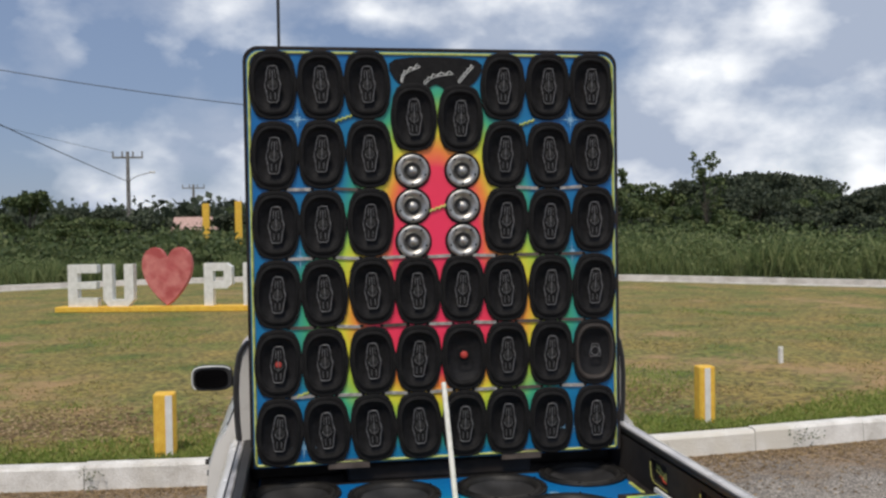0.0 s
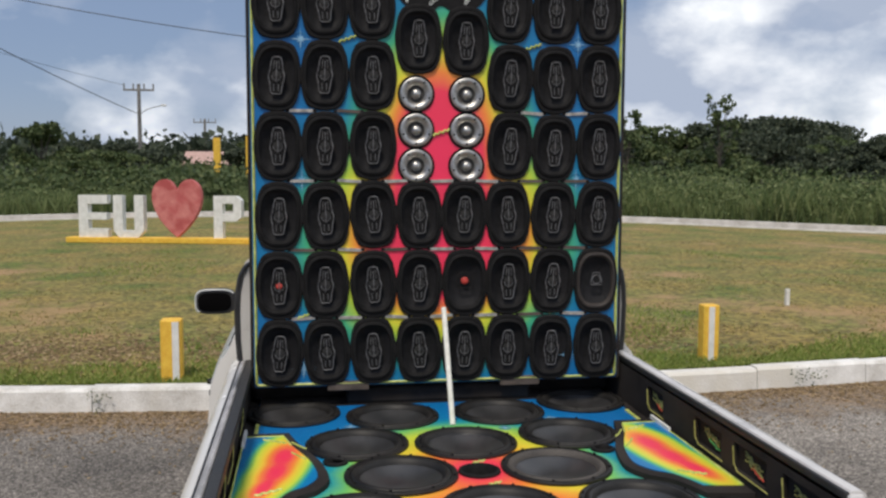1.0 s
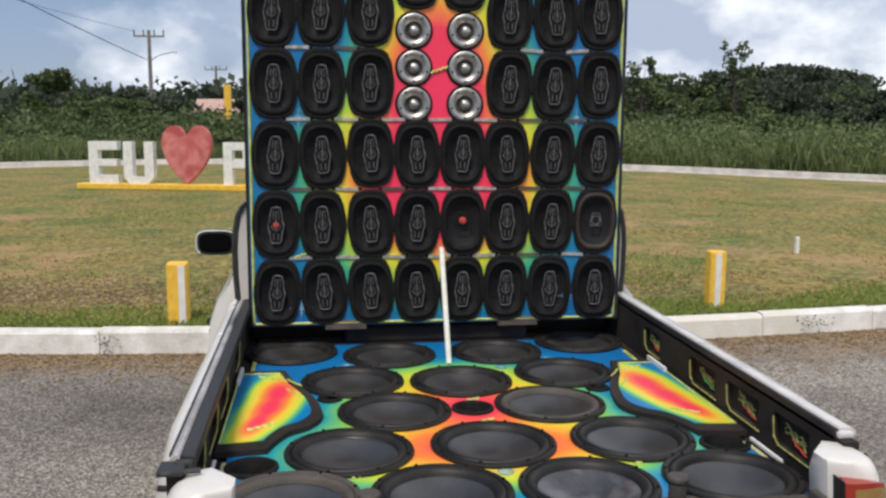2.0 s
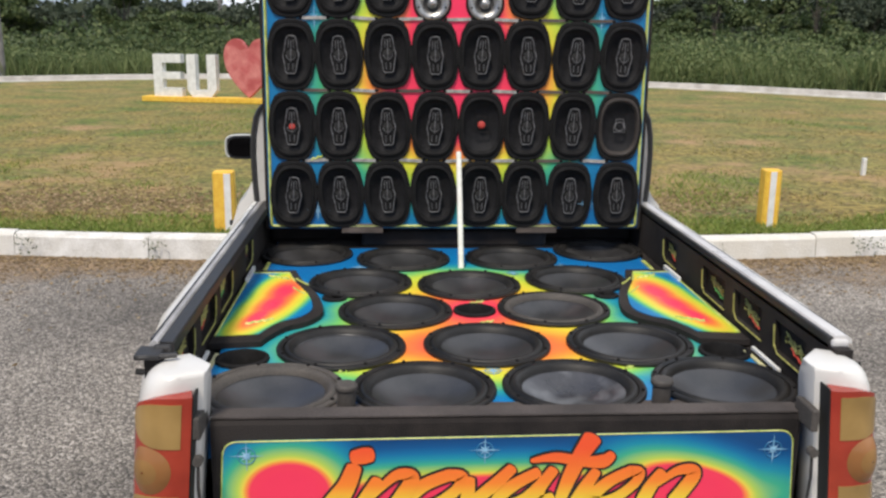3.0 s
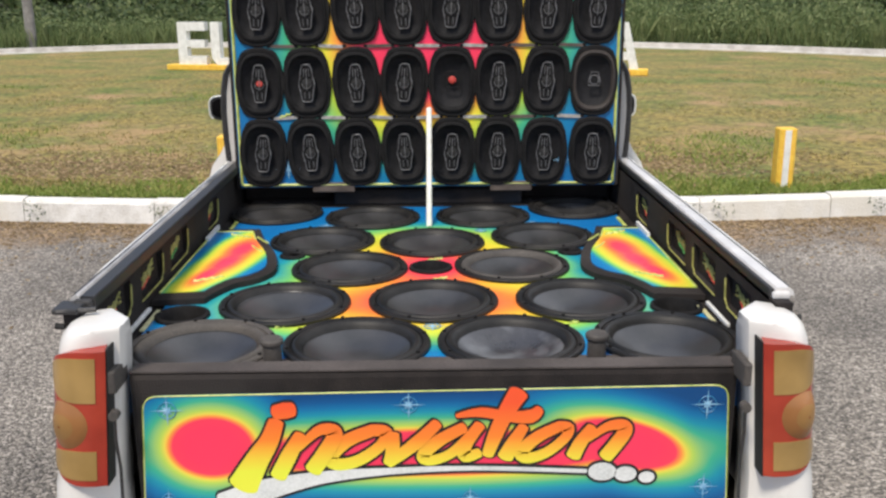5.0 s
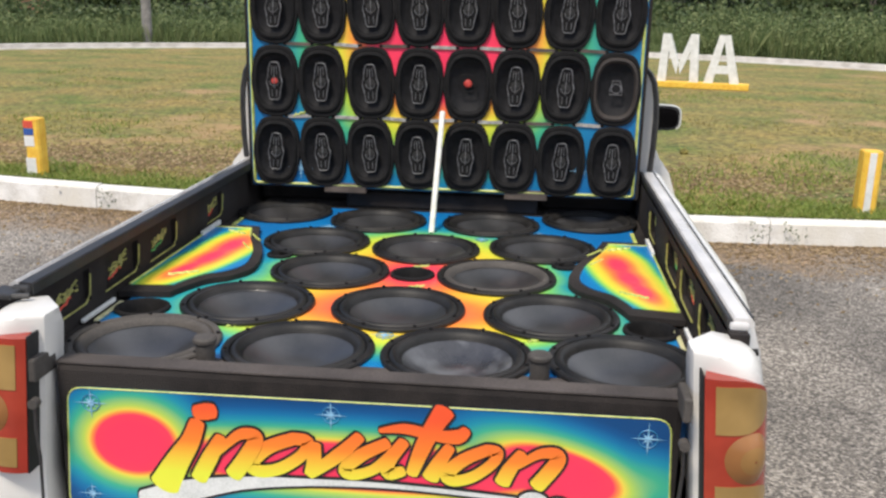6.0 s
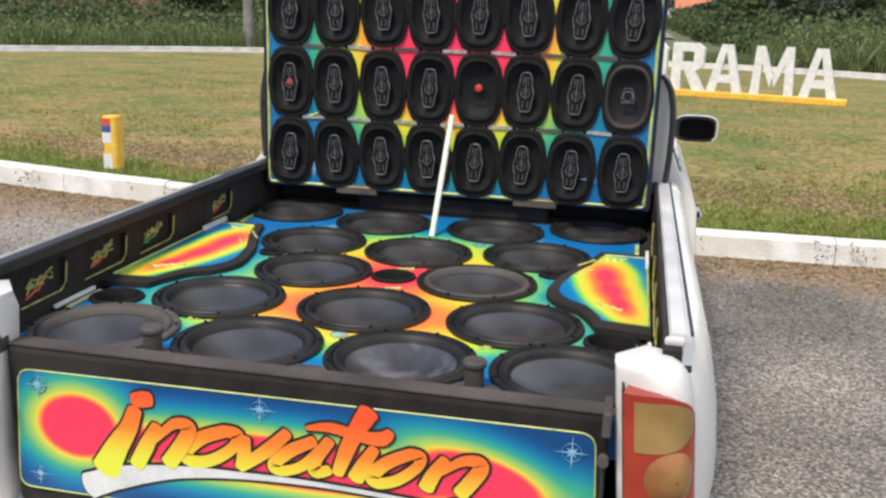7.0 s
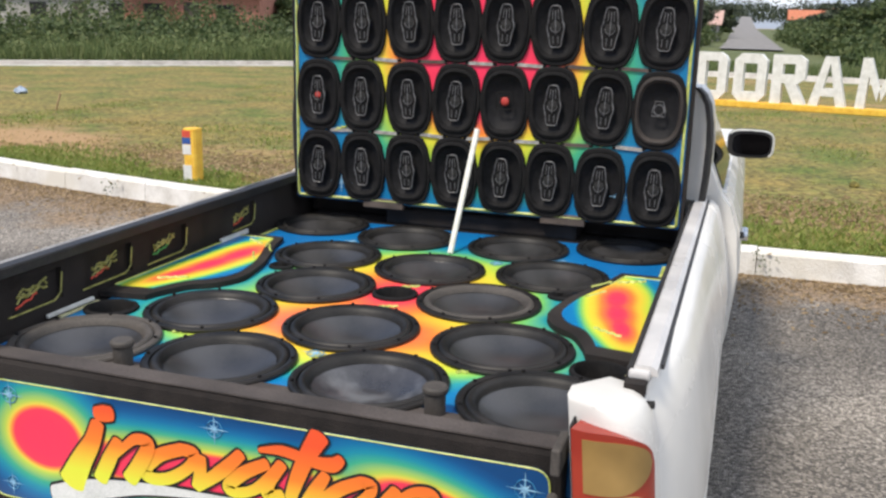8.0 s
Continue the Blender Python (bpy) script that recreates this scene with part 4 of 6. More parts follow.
for s in (-1, 1):
    corner = [(0.742, 0.967), (0.748, 1.05), (0.750, 1.15), (0.746, 1.22), (0.735, 1.28), (0.718, 1.312), (0.698, 1.332)]
    rings = [[(s * (x - 0.018), 0.112, z), (s * (x - 0.004), 0.110, z), (s * (x + 0.003), 0.120, z), (s * (x + 0.004), 0.150, z), (s * (x - 0.018), 0.150, z)] for x, z in corner]
    bm = loft(bmesh.new(), rings)
    bmesh.ops.recalc_face_normals(bm, faces=bm.faces)
    T(part("rear_pillar_seal", bm, TRIM, smooth=True))
    rings = [[(s * (x - 0.11), 0.135, z), (s * (x - 0.045), 0.124, z), (s * (x - 0.0185), 0.116, z), (s * (x - 0.0185), 0.1505, z), (s * (x + 0.002), 0.1505, z), (s * (x + 0.004), 0.31, z), (s * (x - 0.11), 0.31, z)] for x, z in corner]
    bm = loft(bmesh.new(), rings)
    bmesh.ops.recalc_face_normals(bm, faces=bm.faces)
    T(part("rear_pillar", bm, CAR))
    # door skin, glass and fittings
    rings = []
    for y in (0.32, 0.5, 0.8, 1.1, 1.28):
        rings.append([(s * (x + 0.006), y, z) for x, z in ((0.83, 0.36), (0.846, 0.46), (0.869, 0.70), (0.857, 0.84), (0.827, 0.93), (0.800, 0.968))] + [(s * 0.79, y, 0.968), (s * 0.79, y, 0.36)])
    bm = loft(bmesh.new(), rings)
    bmesh.ops.recalc_face_normals(bm, faces=bm.faces)
    door = T(part("cab_door", bm, CAR_GREY if s < 0 else CAR))
    bm = loft(bmesh.new(), [[(s * (x + 0.004), y, z) for x, z in ((0.792, 0.975), (0.707, 1.18), (0.662, 1.28))] + [(s * 0.640, y, 1.28), (s * 0.73, y, 0.975)] for y in (0.36, 0.9, 1.18)])
    bmesh.ops.recalc_face_normals(bm, faces=bm.faces)
    part("side_window", bm, GLASS, door)
    if s > 0:
        part("door_handle", box(bmesh.new(), 0.868, 0.894, 0.44, 0.58, 0.775, 0.800, 0.006), CHROME, door, "chrome door handle")
        part("lock", tube(bmesh.new(), [(0.862, 0.36, 0.815), (0.879, 0.36, 0.815)], 0.011, 10), DARK, door)
    else:
        for y_, z_, r_ in ((0.36, 0.835, 0.011), (0.42, 0.820, 0.007), (0.47, 0.818, 0.007), (0.42, 0.775, 0.012)):
            part("handle_hole", tube(bmesh.new(), [(-0.855, y_, z_), (-0.880, y_, z_)], r_, 10), DARK, door, "open hole of a missing handle")
    # wing mirror
    mx_ = 0.905 if s < 0 else 0.872
    bm = bmesh.new()
    rings = [[(s * (mx_ + rx * c_), y, 1.062 + rz * s_) for c_, s_ in [(math.copysign(abs(math.cos(a)) ** 0.55, math.cos(a)), math.copysign(abs(math.sin(a)) ** 0.55, math.sin(a))) for a in [2 * math.pi * i / 24 for i in range(24)]]]
             for y, rx, rz in ((0.97, 0.088, 0.056), (1.0, 0.092, 0.060), (1.06, 0.080, 0.050), (1.09, 0.045, 0.028))]
    loft(bm, rings)
    bmesh.ops.recalc_face_normals(bm, faces=bm.faces)
    mir = T(part("wing_mirror", bm, TRIM, smooth=False))
    bm = bmesh.new()
    extrude_poly(bm, [(s * (mx_ + 0.003 + 0.074 * c_), 1.062 + 0.044 * s_) for c_, s_ in [(math.copysign(abs(math.cos(a)) ** 0.6, math.cos(a)), math.copysign(abs(math.sin(a)) ** 0.6, math.sin(a))) for a in [2 * math.pi * i / 20 for i in range(20)]]], "y", 0.964, 0.972)
    part("mirror_glass", bm, MIRROR, mir)
    bm = bmesh.new()
    tube(bm, [(s * (mx_ + 0.088 * c_), 0.968, 1.062 + 0.056 * s_) for c_, s_ in [(math.copysign(abs(math.cos(a)) ** 0.55, math.cos(a)), math.copysign(abs(math.sin(a)) ** 0.55, math.sin(a))) for a in [2 * math.pi * i / 24 for i in range(-3, 11)]]], 0.004, 4)
    part("mirror_rim", bm, GREYWHITE, mir)
    part("mirror_arm", box(bmesh.new(), *sorted((s * 0.79, s * 0.84)), 0.99, 1.06, 1.02, 1.06, 0.01), TRIM, mir)

# wheels
for s in (-1, 1):
    for y in (-0.62, 1.75):
        bm = bmesh.new()
        cx = s * 0.755
        R = 0.29
        rings = []
        for dx, r in ((-0.085, 0.20), (-0.09, 0.25), (-0.075, R - 0.008), (-0.05, R), (0.05, R), (0.075, R - 0.008), (0.09, 0.25), (0.085, 0.20)):
            rings.append([(cx + s * dx, y + r * math.cos(a), GZ + R + r * math.sin(a)) for a in [2 * math.pi * i / 28 for i in range(28)]])
        rings.append(rings[0])
        loft(bm, rings, cap=False)
        bmesh.ops.recalc_face_normals(bm, faces=bm.faces)
        wh = T(part("wheel", bm, RUBBER, smooth=True))
        bm = bmesh.new()
        loft(bm, [[(cx + s * dx, y + r * math.cos(a), GZ + R + r * math.sin(a)) for a in [2 * math.pi * i / 24 for i in range(24)]] for dx, r in ((-0.06, 0.2), (0.07, 0.205), (0.075, 0.18), (0.05, 0.15), (0.06, 0.05))])
        bmesh.ops.recalc_face_normals(bm, faces=bm.faces)
        part("rim", bm, CHROME, wh)

# ---------------------------------------------------------------- loudspeaker deck in the bed
DZ = 0.806
deck = thing("speaker_deck", "rainbow airbrushed speaker board filling the truck bed", "speaker box", at=(0, -0.7, 0.44))


def D(ob):
    ob.parent = deck
    ob.matrix_parent_inverse = Matrix.Translation((0, 0.7, -0.44))
    return ob


spots = [(-0.536, -0.075), (-0.193, -0.150), (0.190, -0.140), (0.524, -0.030), (-0.333, -0.458), (0.010, -0.490), (0.362, -0.428), (-0.224, -0.764), (0.235, -0.748),
         (-0.362, -1.066), (0.009, -1.052), (0.380, -1.055), (-0.502, -1.352), (-0.163, -1.346), (0.178, -1.341), (0.528, -1.332)]
PORTS = ((-0.406, -0.622, 0.026), (0.004, -0.756, 0.050), (0.424, -0.604, 0.026), (-0.599, -1.142, 0.054), (0.609, -1.117, 0.054))
dboard = boxed("board", (-0.665, 0.665, -1.500, 0.195, 0.720, DZ), DECK_ART, bevel=0.004)
bm = bmesh.new()
for x, y, r in [(x, y, 0.1430) for x, y in spots] + list(PORTS):
    loft(bm, [[(x + r * math.cos(a), y + r * math.sin(a), z) for a in [2 * math.pi * i / 40 for i in range(40)]] for z in (0.735, 0.90)])
D(carve(dboard, bm))
# black sheet painting the shade under the raised panel onto the deck's front
strip_b = boxed("shade_strip", (-0.660, 0.660, 0.030, 0.190, DZ + 0.0008, DZ + 0.004), BLACK, bevel=0.0)
bm = bmesh.new()
for x, y in spots[:4]:
    loft(bm, [[(x + 0.1450 * math.cos(a), y + 0.1450 * math.sin(a), z) for a in [2 * math.pi * i / 40 for i in range(40)]] for z in (0.80, 0.90)])
D(carve(strip_b, bm))
strip_r = boxed("rear_strip", (-0.640, 0.650, -1.4995, -1.425, DZ + 0.0008, DZ + 0.004), DUSTY_LIP, bevel=0.0)
bm = bmesh.new()
for x, y in spots[12:]:
    loft(bm, [[(x + 0.145 * math.cos(a), y + 0.145 * math.sin(a), z) for a in [2 * math.pi * i / 40 for i in range(40)]] for z in (0.80, 0.90)])
D(carve(strip_r, bm))
D(boxed("front_cover", (-0.345, 0.345, 0.035, 0.195, DZ + 0.004, DZ + 0.066), BLACK, bevel=0.012))
for s in (-1, 1):
    D(boxed("front_cover", (*sorted((s * 0.349, s * 0.69)), 0.145, 0.195, DZ + 0.004, DZ + 0.066), BLACK, bevel=0.012))
for s in (-1, 1):
    D(part("side_filler", loft(bmesh.new(), [[(s * 0.667, y, 0.79), (s * 0.667, y, DZ - 0.012), (s * 0.698, y, DZ - 0.004), (s * 0.698, y, 0.79)] for y in (-1.48, 0.15)]), BLACK))
    D(part("edge_stripe", box(bmesh.new(), *sorted((s * 0.661, s * 0.672)), -1.245, -1.105, DZ, DZ + 0.006, 0.002), STRAW))
    D(part("edge_stripe", box(bmesh.new(), *sorted((s * 0.686, s * 0.695)), -1.260, -1.095, DZ, DZ + 0.010, 0.002), WHITE))
    D(part("front_stripe", box(bmesh.new(), *sorted((s * 0.650, s * 0.662)), -0.36, -0.17, DZ, DZ + 0.004), LIME))
    D(part("side_strip", box(bmesh.new(), *sorted((s * 0.680, s * 0.689)), -0.50, -0.34, DZ, DZ + 0.030), WHITE))


def ring_loft(bm, profile, sides=40, squash=1.0):
    return loft(bm, [[(r * math.cos(a), r * math.sin(a) * squash, z) for a in [2 * math.pi * i / sides for i in range(sides)]] for r, z in profile], cap=False)


def fan(bm, r, z, sides=40, dz=0.0):
    vs = [bm.verts.new((r * math.cos(a), r * math.sin(a), z)) for a in [2 * math.pi * i / sides for i in range(sides)]]
    c = bm.verts.new((0, 0, z + dz))
    for i in range(sides):
        bm.faces.new((vs[i], vs[(i + 1) % sides], c))


def woofer(ring_m, surr_m, cone_m, label, glue_m=None):
    glue_m = glue_m or surr_m
    w = tagged(new("subwoofer"), label)
    bm = ring_loft(bmesh.new(), [(0.163, 0.0), (0.1636, 0.006), (0.1615, 0.010), (0.156, 0.0115), (0.1475, 0.0095), (0.1445, 0.003)], 56)
    part("frame_ring", bm, ring_m, w, smooth=False)
    bm = ring_loft(bmesh.new(), [(0.145, 0.003), (0.1425, 0.009), (0.137, 0.0125), (0.130, 0.011), (0.124, 0.005), (0.120, -0.004)], 56)
    part("surround", bm, surr_m, w, smooth=True)
    part("glue_line", tube(bmesh.new(), [(0.1185 * math.cos(a), 0.1185 * math.sin(a), -0.0035) for a in [2 * math.pi * i / 48 for i in range(48)]], 0.0011, 4, closed=True), glue_m, w)
    bm = ring_loft(bmesh.new(), [(0.1205, -0.004), (0.116, -0.0065), (0.100, -0.016), (0.080, -0.0265), (0.060, -0.0345), (0.042, -0.0385), (0.022, -0.0400)], 56)
    fan(bm, 0.022, -0.0400, 56, -0.0004)
    bmesh.ops.remove_doubles(bm, verts=bm.verts, dist=1e-5)
    part("cone", bm, cone_m, w, smooth=True)
    for i in range(8):
        a = 2 * math.pi * (i + 0.5) / 8
        bm = tube(bmesh.new(), [(0.1545 * math.cos(a), 0.1545 * math.sin(a), 0.0100), (0.1545 * math.cos(a), 0.1545 * math.sin(a), 0.0150)], 0.0042, 6)
        part("screw", bm, RUBBER, w)
    bm = bmesh.new()
    a0 = radians(-72)
    for q in range(4):
        b0 = a0 + q * 0.12
        r0 = 0.072 + 0.004 * (q % 2)
        vs = [bm.verts.new((r * math.cos(b0 + e), r * math.sin(b0 + e), -0.0288 + (r - 0.072) * 0.52)) for r, e in ((r0, 0), (r0 + 0.022, 0.05), (r0 + 0.022, 0.115), (r0, 0.07))]
        bm.faces.new(vs)
    bmesh.ops.recalc_face_normals(bm, faces=bm.faces)
    part("maker_mark", bm, GREYWHITE, w, "small pale illegible mark")
    return w


base_w = woofer(W_RING, W_SURR, W_CONE, "black subwoofer with glossy cone")
dusty_w = woofer(W_RING, W_DUSTY, W_CONE, "subwoofer with worn dusty surround")
brown_w = woofer(W_DUSTY, W_DUSTY, W_CONE, "dust-browned subwoofer at the tailgate")
glued_w = woofer(W_RING, W_SURR, W_CONE, "black subwoofer with pale glue line round its cone", W_SCUFF)
scuff_w = woofer(W_RING, W_SURR, W_SCUFF, "subwoofer with pale scuffs on its cone")
used_w = set()
for i, (x, y) in enumerate(spots):
    src = brown_w if i == 12 else glued_w if i in (9, 5) else scuff_w if i == 14 else dusty_w if i == 8 else base_w
    m_ = pose(x, y, DZ + 0.001, 0, 0, (i * 37) % 13 - 6)
    if src in used_w:
        ob = copy_thing(src, m_)
    else:
        ob = src
        ob.matrix_basis = m_
        used_w.add(src)
    D(ob)


def port(x, y, r, squash=0.75):
    p_ = tagged(new("bass_port"), "")
    bm = ring_loft(bmesh.new(), [(r + 0.012, 0.0), (r + 0.011, 0.006), (r + 0.003, 0.009), (r - 0.001, 0.004), (r - 0.002, -0.05)], 28, 1.0)
    part("rim_ring", bm, BASKET, p_, smooth=True)
    bm = bmesh.new()
    fan(bm, r - 0.0015, -0.05, 28, 0.0)
    part("opening", bm, DARK, p_)
    p_.matrix_basis = pose(x, y, DZ + 0.001)
    return D(p_)


for x, y, r in PORTS:
    port(x, y, r)

# raised painted side boxes
for s, art in ((-1, BOX_L_ART), (1, BOX_R_ART)):
    outl = [(0.692, -0.345), (0.548, -0.345), (0.518, -0.46), (0.480, -0.56), (0.448, -0.66), (0.428, -0.80), (0.462, -0.885), (0.515, -0.930), (0.550, -1.000), (0.566, -1.050), (0.694, -1.066)]
    o_ = [(s * x, y) for x, y in smooth_line(outl[1:-1], 4, closed=False)]
    o_ = [(s * outl[0][0], outl[0][1])] + o_ + [(s * outl[-1][0], outl[-1][1])]
    b_ = D(part("side_box", extrude_poly(bmesh.new(), o_, "z", DZ + 0.001, 0.822), BLACK))
    c_ = Vector((s * 0.655, -0.650))
    i_ = [tuple(c_ + (Vector(p) - c_) * 0.86) for p in o_]
    bm = extrude_poly(bmesh.new(), i_, "z", 0.822, 0.824)
    q_ = part("painted_top", bm, art, None, "airbrushed rainbow panel")
    D(q_)
    bm = bmesh.new()
    tube(bm, [(i_[-1][0], i_[-1][1], 0.824), (i_[0][0], i_[0][1], 0.824)] + [(p[0], p[1], 0.824) for p in i_[1:6]], 0.0032, 4)
    D(part("lime_outline", bm, LIME))
    bm = bmesh.new()
    for ya in (-0.46, -0.56):
        tube(bm, [(s * 0.535, ya, 0.8245), (s * 0.510, ya - 0.045, 0.8245), (s * 0.492, ya - 0.070, 0.8245)], 0.0034, 4)
    D(part("lime_outline", bm, LIME))
    for y0, sg in ((-0.47, 1), (-0.88, -1)):
        bm = bmesh.new()
        tube(bm, [(s * (0.555 + 0.010 * k), y0 + sg * 0.006 * k + 0.008 * (k % 2), 0.8250) for k in range(8)], 0.0045, 4)
        D(part("painted_scribble", bm, LIME, label="illegible lime scribble"))
for x, y, n_ in ((0.352, -1.215, 7), (-0.335, -1.222, 6), (0.03, -0.865, 6), (0.02, -0.675, 6)):
    bm = bmesh.new()
    tube(bm, [(x - 0.025 + 0.0085 * k, y - 0.012 + 0.004 * k + 0.008 * (k % 2), DZ + 0.002) for k in range(n_)], 0.0042, 4)
    D(part("painted_scribble", bm, LIME, label="illegible lime scribble"))
for x, y in ((0.352, -0.235), (0.17, -0.335), (-0.345, -0.255), (0.005, -1.232)):
    D(star(None, (x, y, DZ + 0.001), (0, 0, 1), 0.038, up=(0, 1, 0)))
# knobs at the tailgate edge
for x, y in ((-0.332, -1.446), (0.351, -1.436)):
    bm = bmesh.new()
    loft(bm, [[(x + r * math.cos(a), y + r * math.sin(a), z) for a in [2 * math.pi * i / 18 for i in range(18)]] for r, z in ((0.020, DZ), (0.020, DZ + 0.043), (0.0225, DZ + 0.045), (0.0245, DZ + 0.049), (0.0245, DZ + 0.055), (0.021, DZ + 0.059))])
    D(part("lock_knob", bm, W_DUSTY, label="dusty grey round knob"))

# ---------------------------------------------------------------- raised loudspeaker panel
panel = thing("loudspeaker_array", "upright rainbow airbrushed board full of oval speakers", "loudspeaker array", at=(0, 0.03, 0.885))


def P_(ob):
    ob.parent = panel
    ob.matrix_parent_inverse = Matrix.Translation((0, -0.03, -0.885))
    return ob


def rounded(x0, x1, z0, z1, r, n=6):
    pts = []
    for cx, cz, a0 in ((x1 - r, z1 - r, 0), (x0 + r, z1 - r, 90), (x0 + r * 0.2, z0 + r * 0.2, 180), (x1 - r * 0.2, z0 + r * 0.2, 270)):
        rr = r if cz > 1.5 else r * 0.2
        pts += [(cx + rr * math.cos(radians(a0 + 90 * i / n)), cz + rr * math.sin(radians(a0 + 90 * i / n))) for i in range(n + 1)]
    return pts


COLS = [-0.583, -0.417, -0.248, -0.082, 0.086, 0.250, 0.418, 0.586]
ROWS_Z = [2.250, 2.003, 1.756, 1.509, 1.262, 1.015]
TWEETERS = [(x, z) for z in (1.944, 1.815, 1.687) for x in (-0.092, 0.092)]
SLOTS = []
for ri, z in enumerate(ROWS_Z):
    for ci, x in enumerate(COLS):
        if ci in (3, 4) and ri in (1, 2):
            continue
        SLOTS.append((ri, ci, x, 2.133 if ci in (3, 4) and ri == 0 else z))
pboard = part("board", extrude_poly(bmesh.new(), rounded(-0.676, 0.676, 0.888, 2.374, 0.05), "y", 0.006, 0.05), PANEL_ART)
eband = part("edge_band", extrude_poly(bmesh.new(), rounded(-0.688, 0.688, 0.884, 2.388, 0.055), "y", 0.010, 0.075), BLACK)
carve(eband, extrude_poly(bmesh.new(), rounded(-0.674, 0.674, 0.890, 2.372, 0.05), "y", -0.05, 0.055))
P_(eband)
bm = bmesh.new()
tube(bm, [(x, 0.004, z) for x, z in rounded(-0.668, 0.668, 0.897, 2.366, 0.045)], 0.0052, 5, closed=True)
P_(part("lime_border", bm, LIME, smooth=False))


def sup(rx, rz, n=32, ex=2.7):
    return [(rx * math.copysign(abs(math.cos(a)) ** (2 / ex), math.cos(a)), rz * math.copysign(abs(math.sin(a)) ** (2 / ex), math.sin(a))) for a in [2 * math.pi * i / n for i in range(n)]]


def lugged(rx, rz, n=48):
    """Outline of a pressed oval frame: slightly bowed sides, cut corners, flat ends."""
    edges = [(1.0, 0.0, rx), (0.985, 0.17, rx * 1.02), (0.90, 0.44, rx * 1.19), (0.60, 0.80, rz * 0.99), (0.25, 0.97, rz * 1.0), (0.0, 1.0, rz)]
    pts = []
    for i in range(n):
        a = 2 * math.pi * i / n
        u, v = abs(math.cos(a)), abs(math.sin(a))
        d = min(c / (nx * u + nz * v) for nx, nz, c in edges if nx * u + nz * v > 1e-6)
        pts.append((d * math.cos(a), d * math.sin(a)))
    return pts


def oval_ring(bm, prof, outline=None):
    return loft(bm, [[(x, -d, z) for x, z in (outline(0.0835 * k, 0.1215 * k) if outline else sup(0.0835 * k, 0.1215 * k))] for k, d in prof], cap=False)


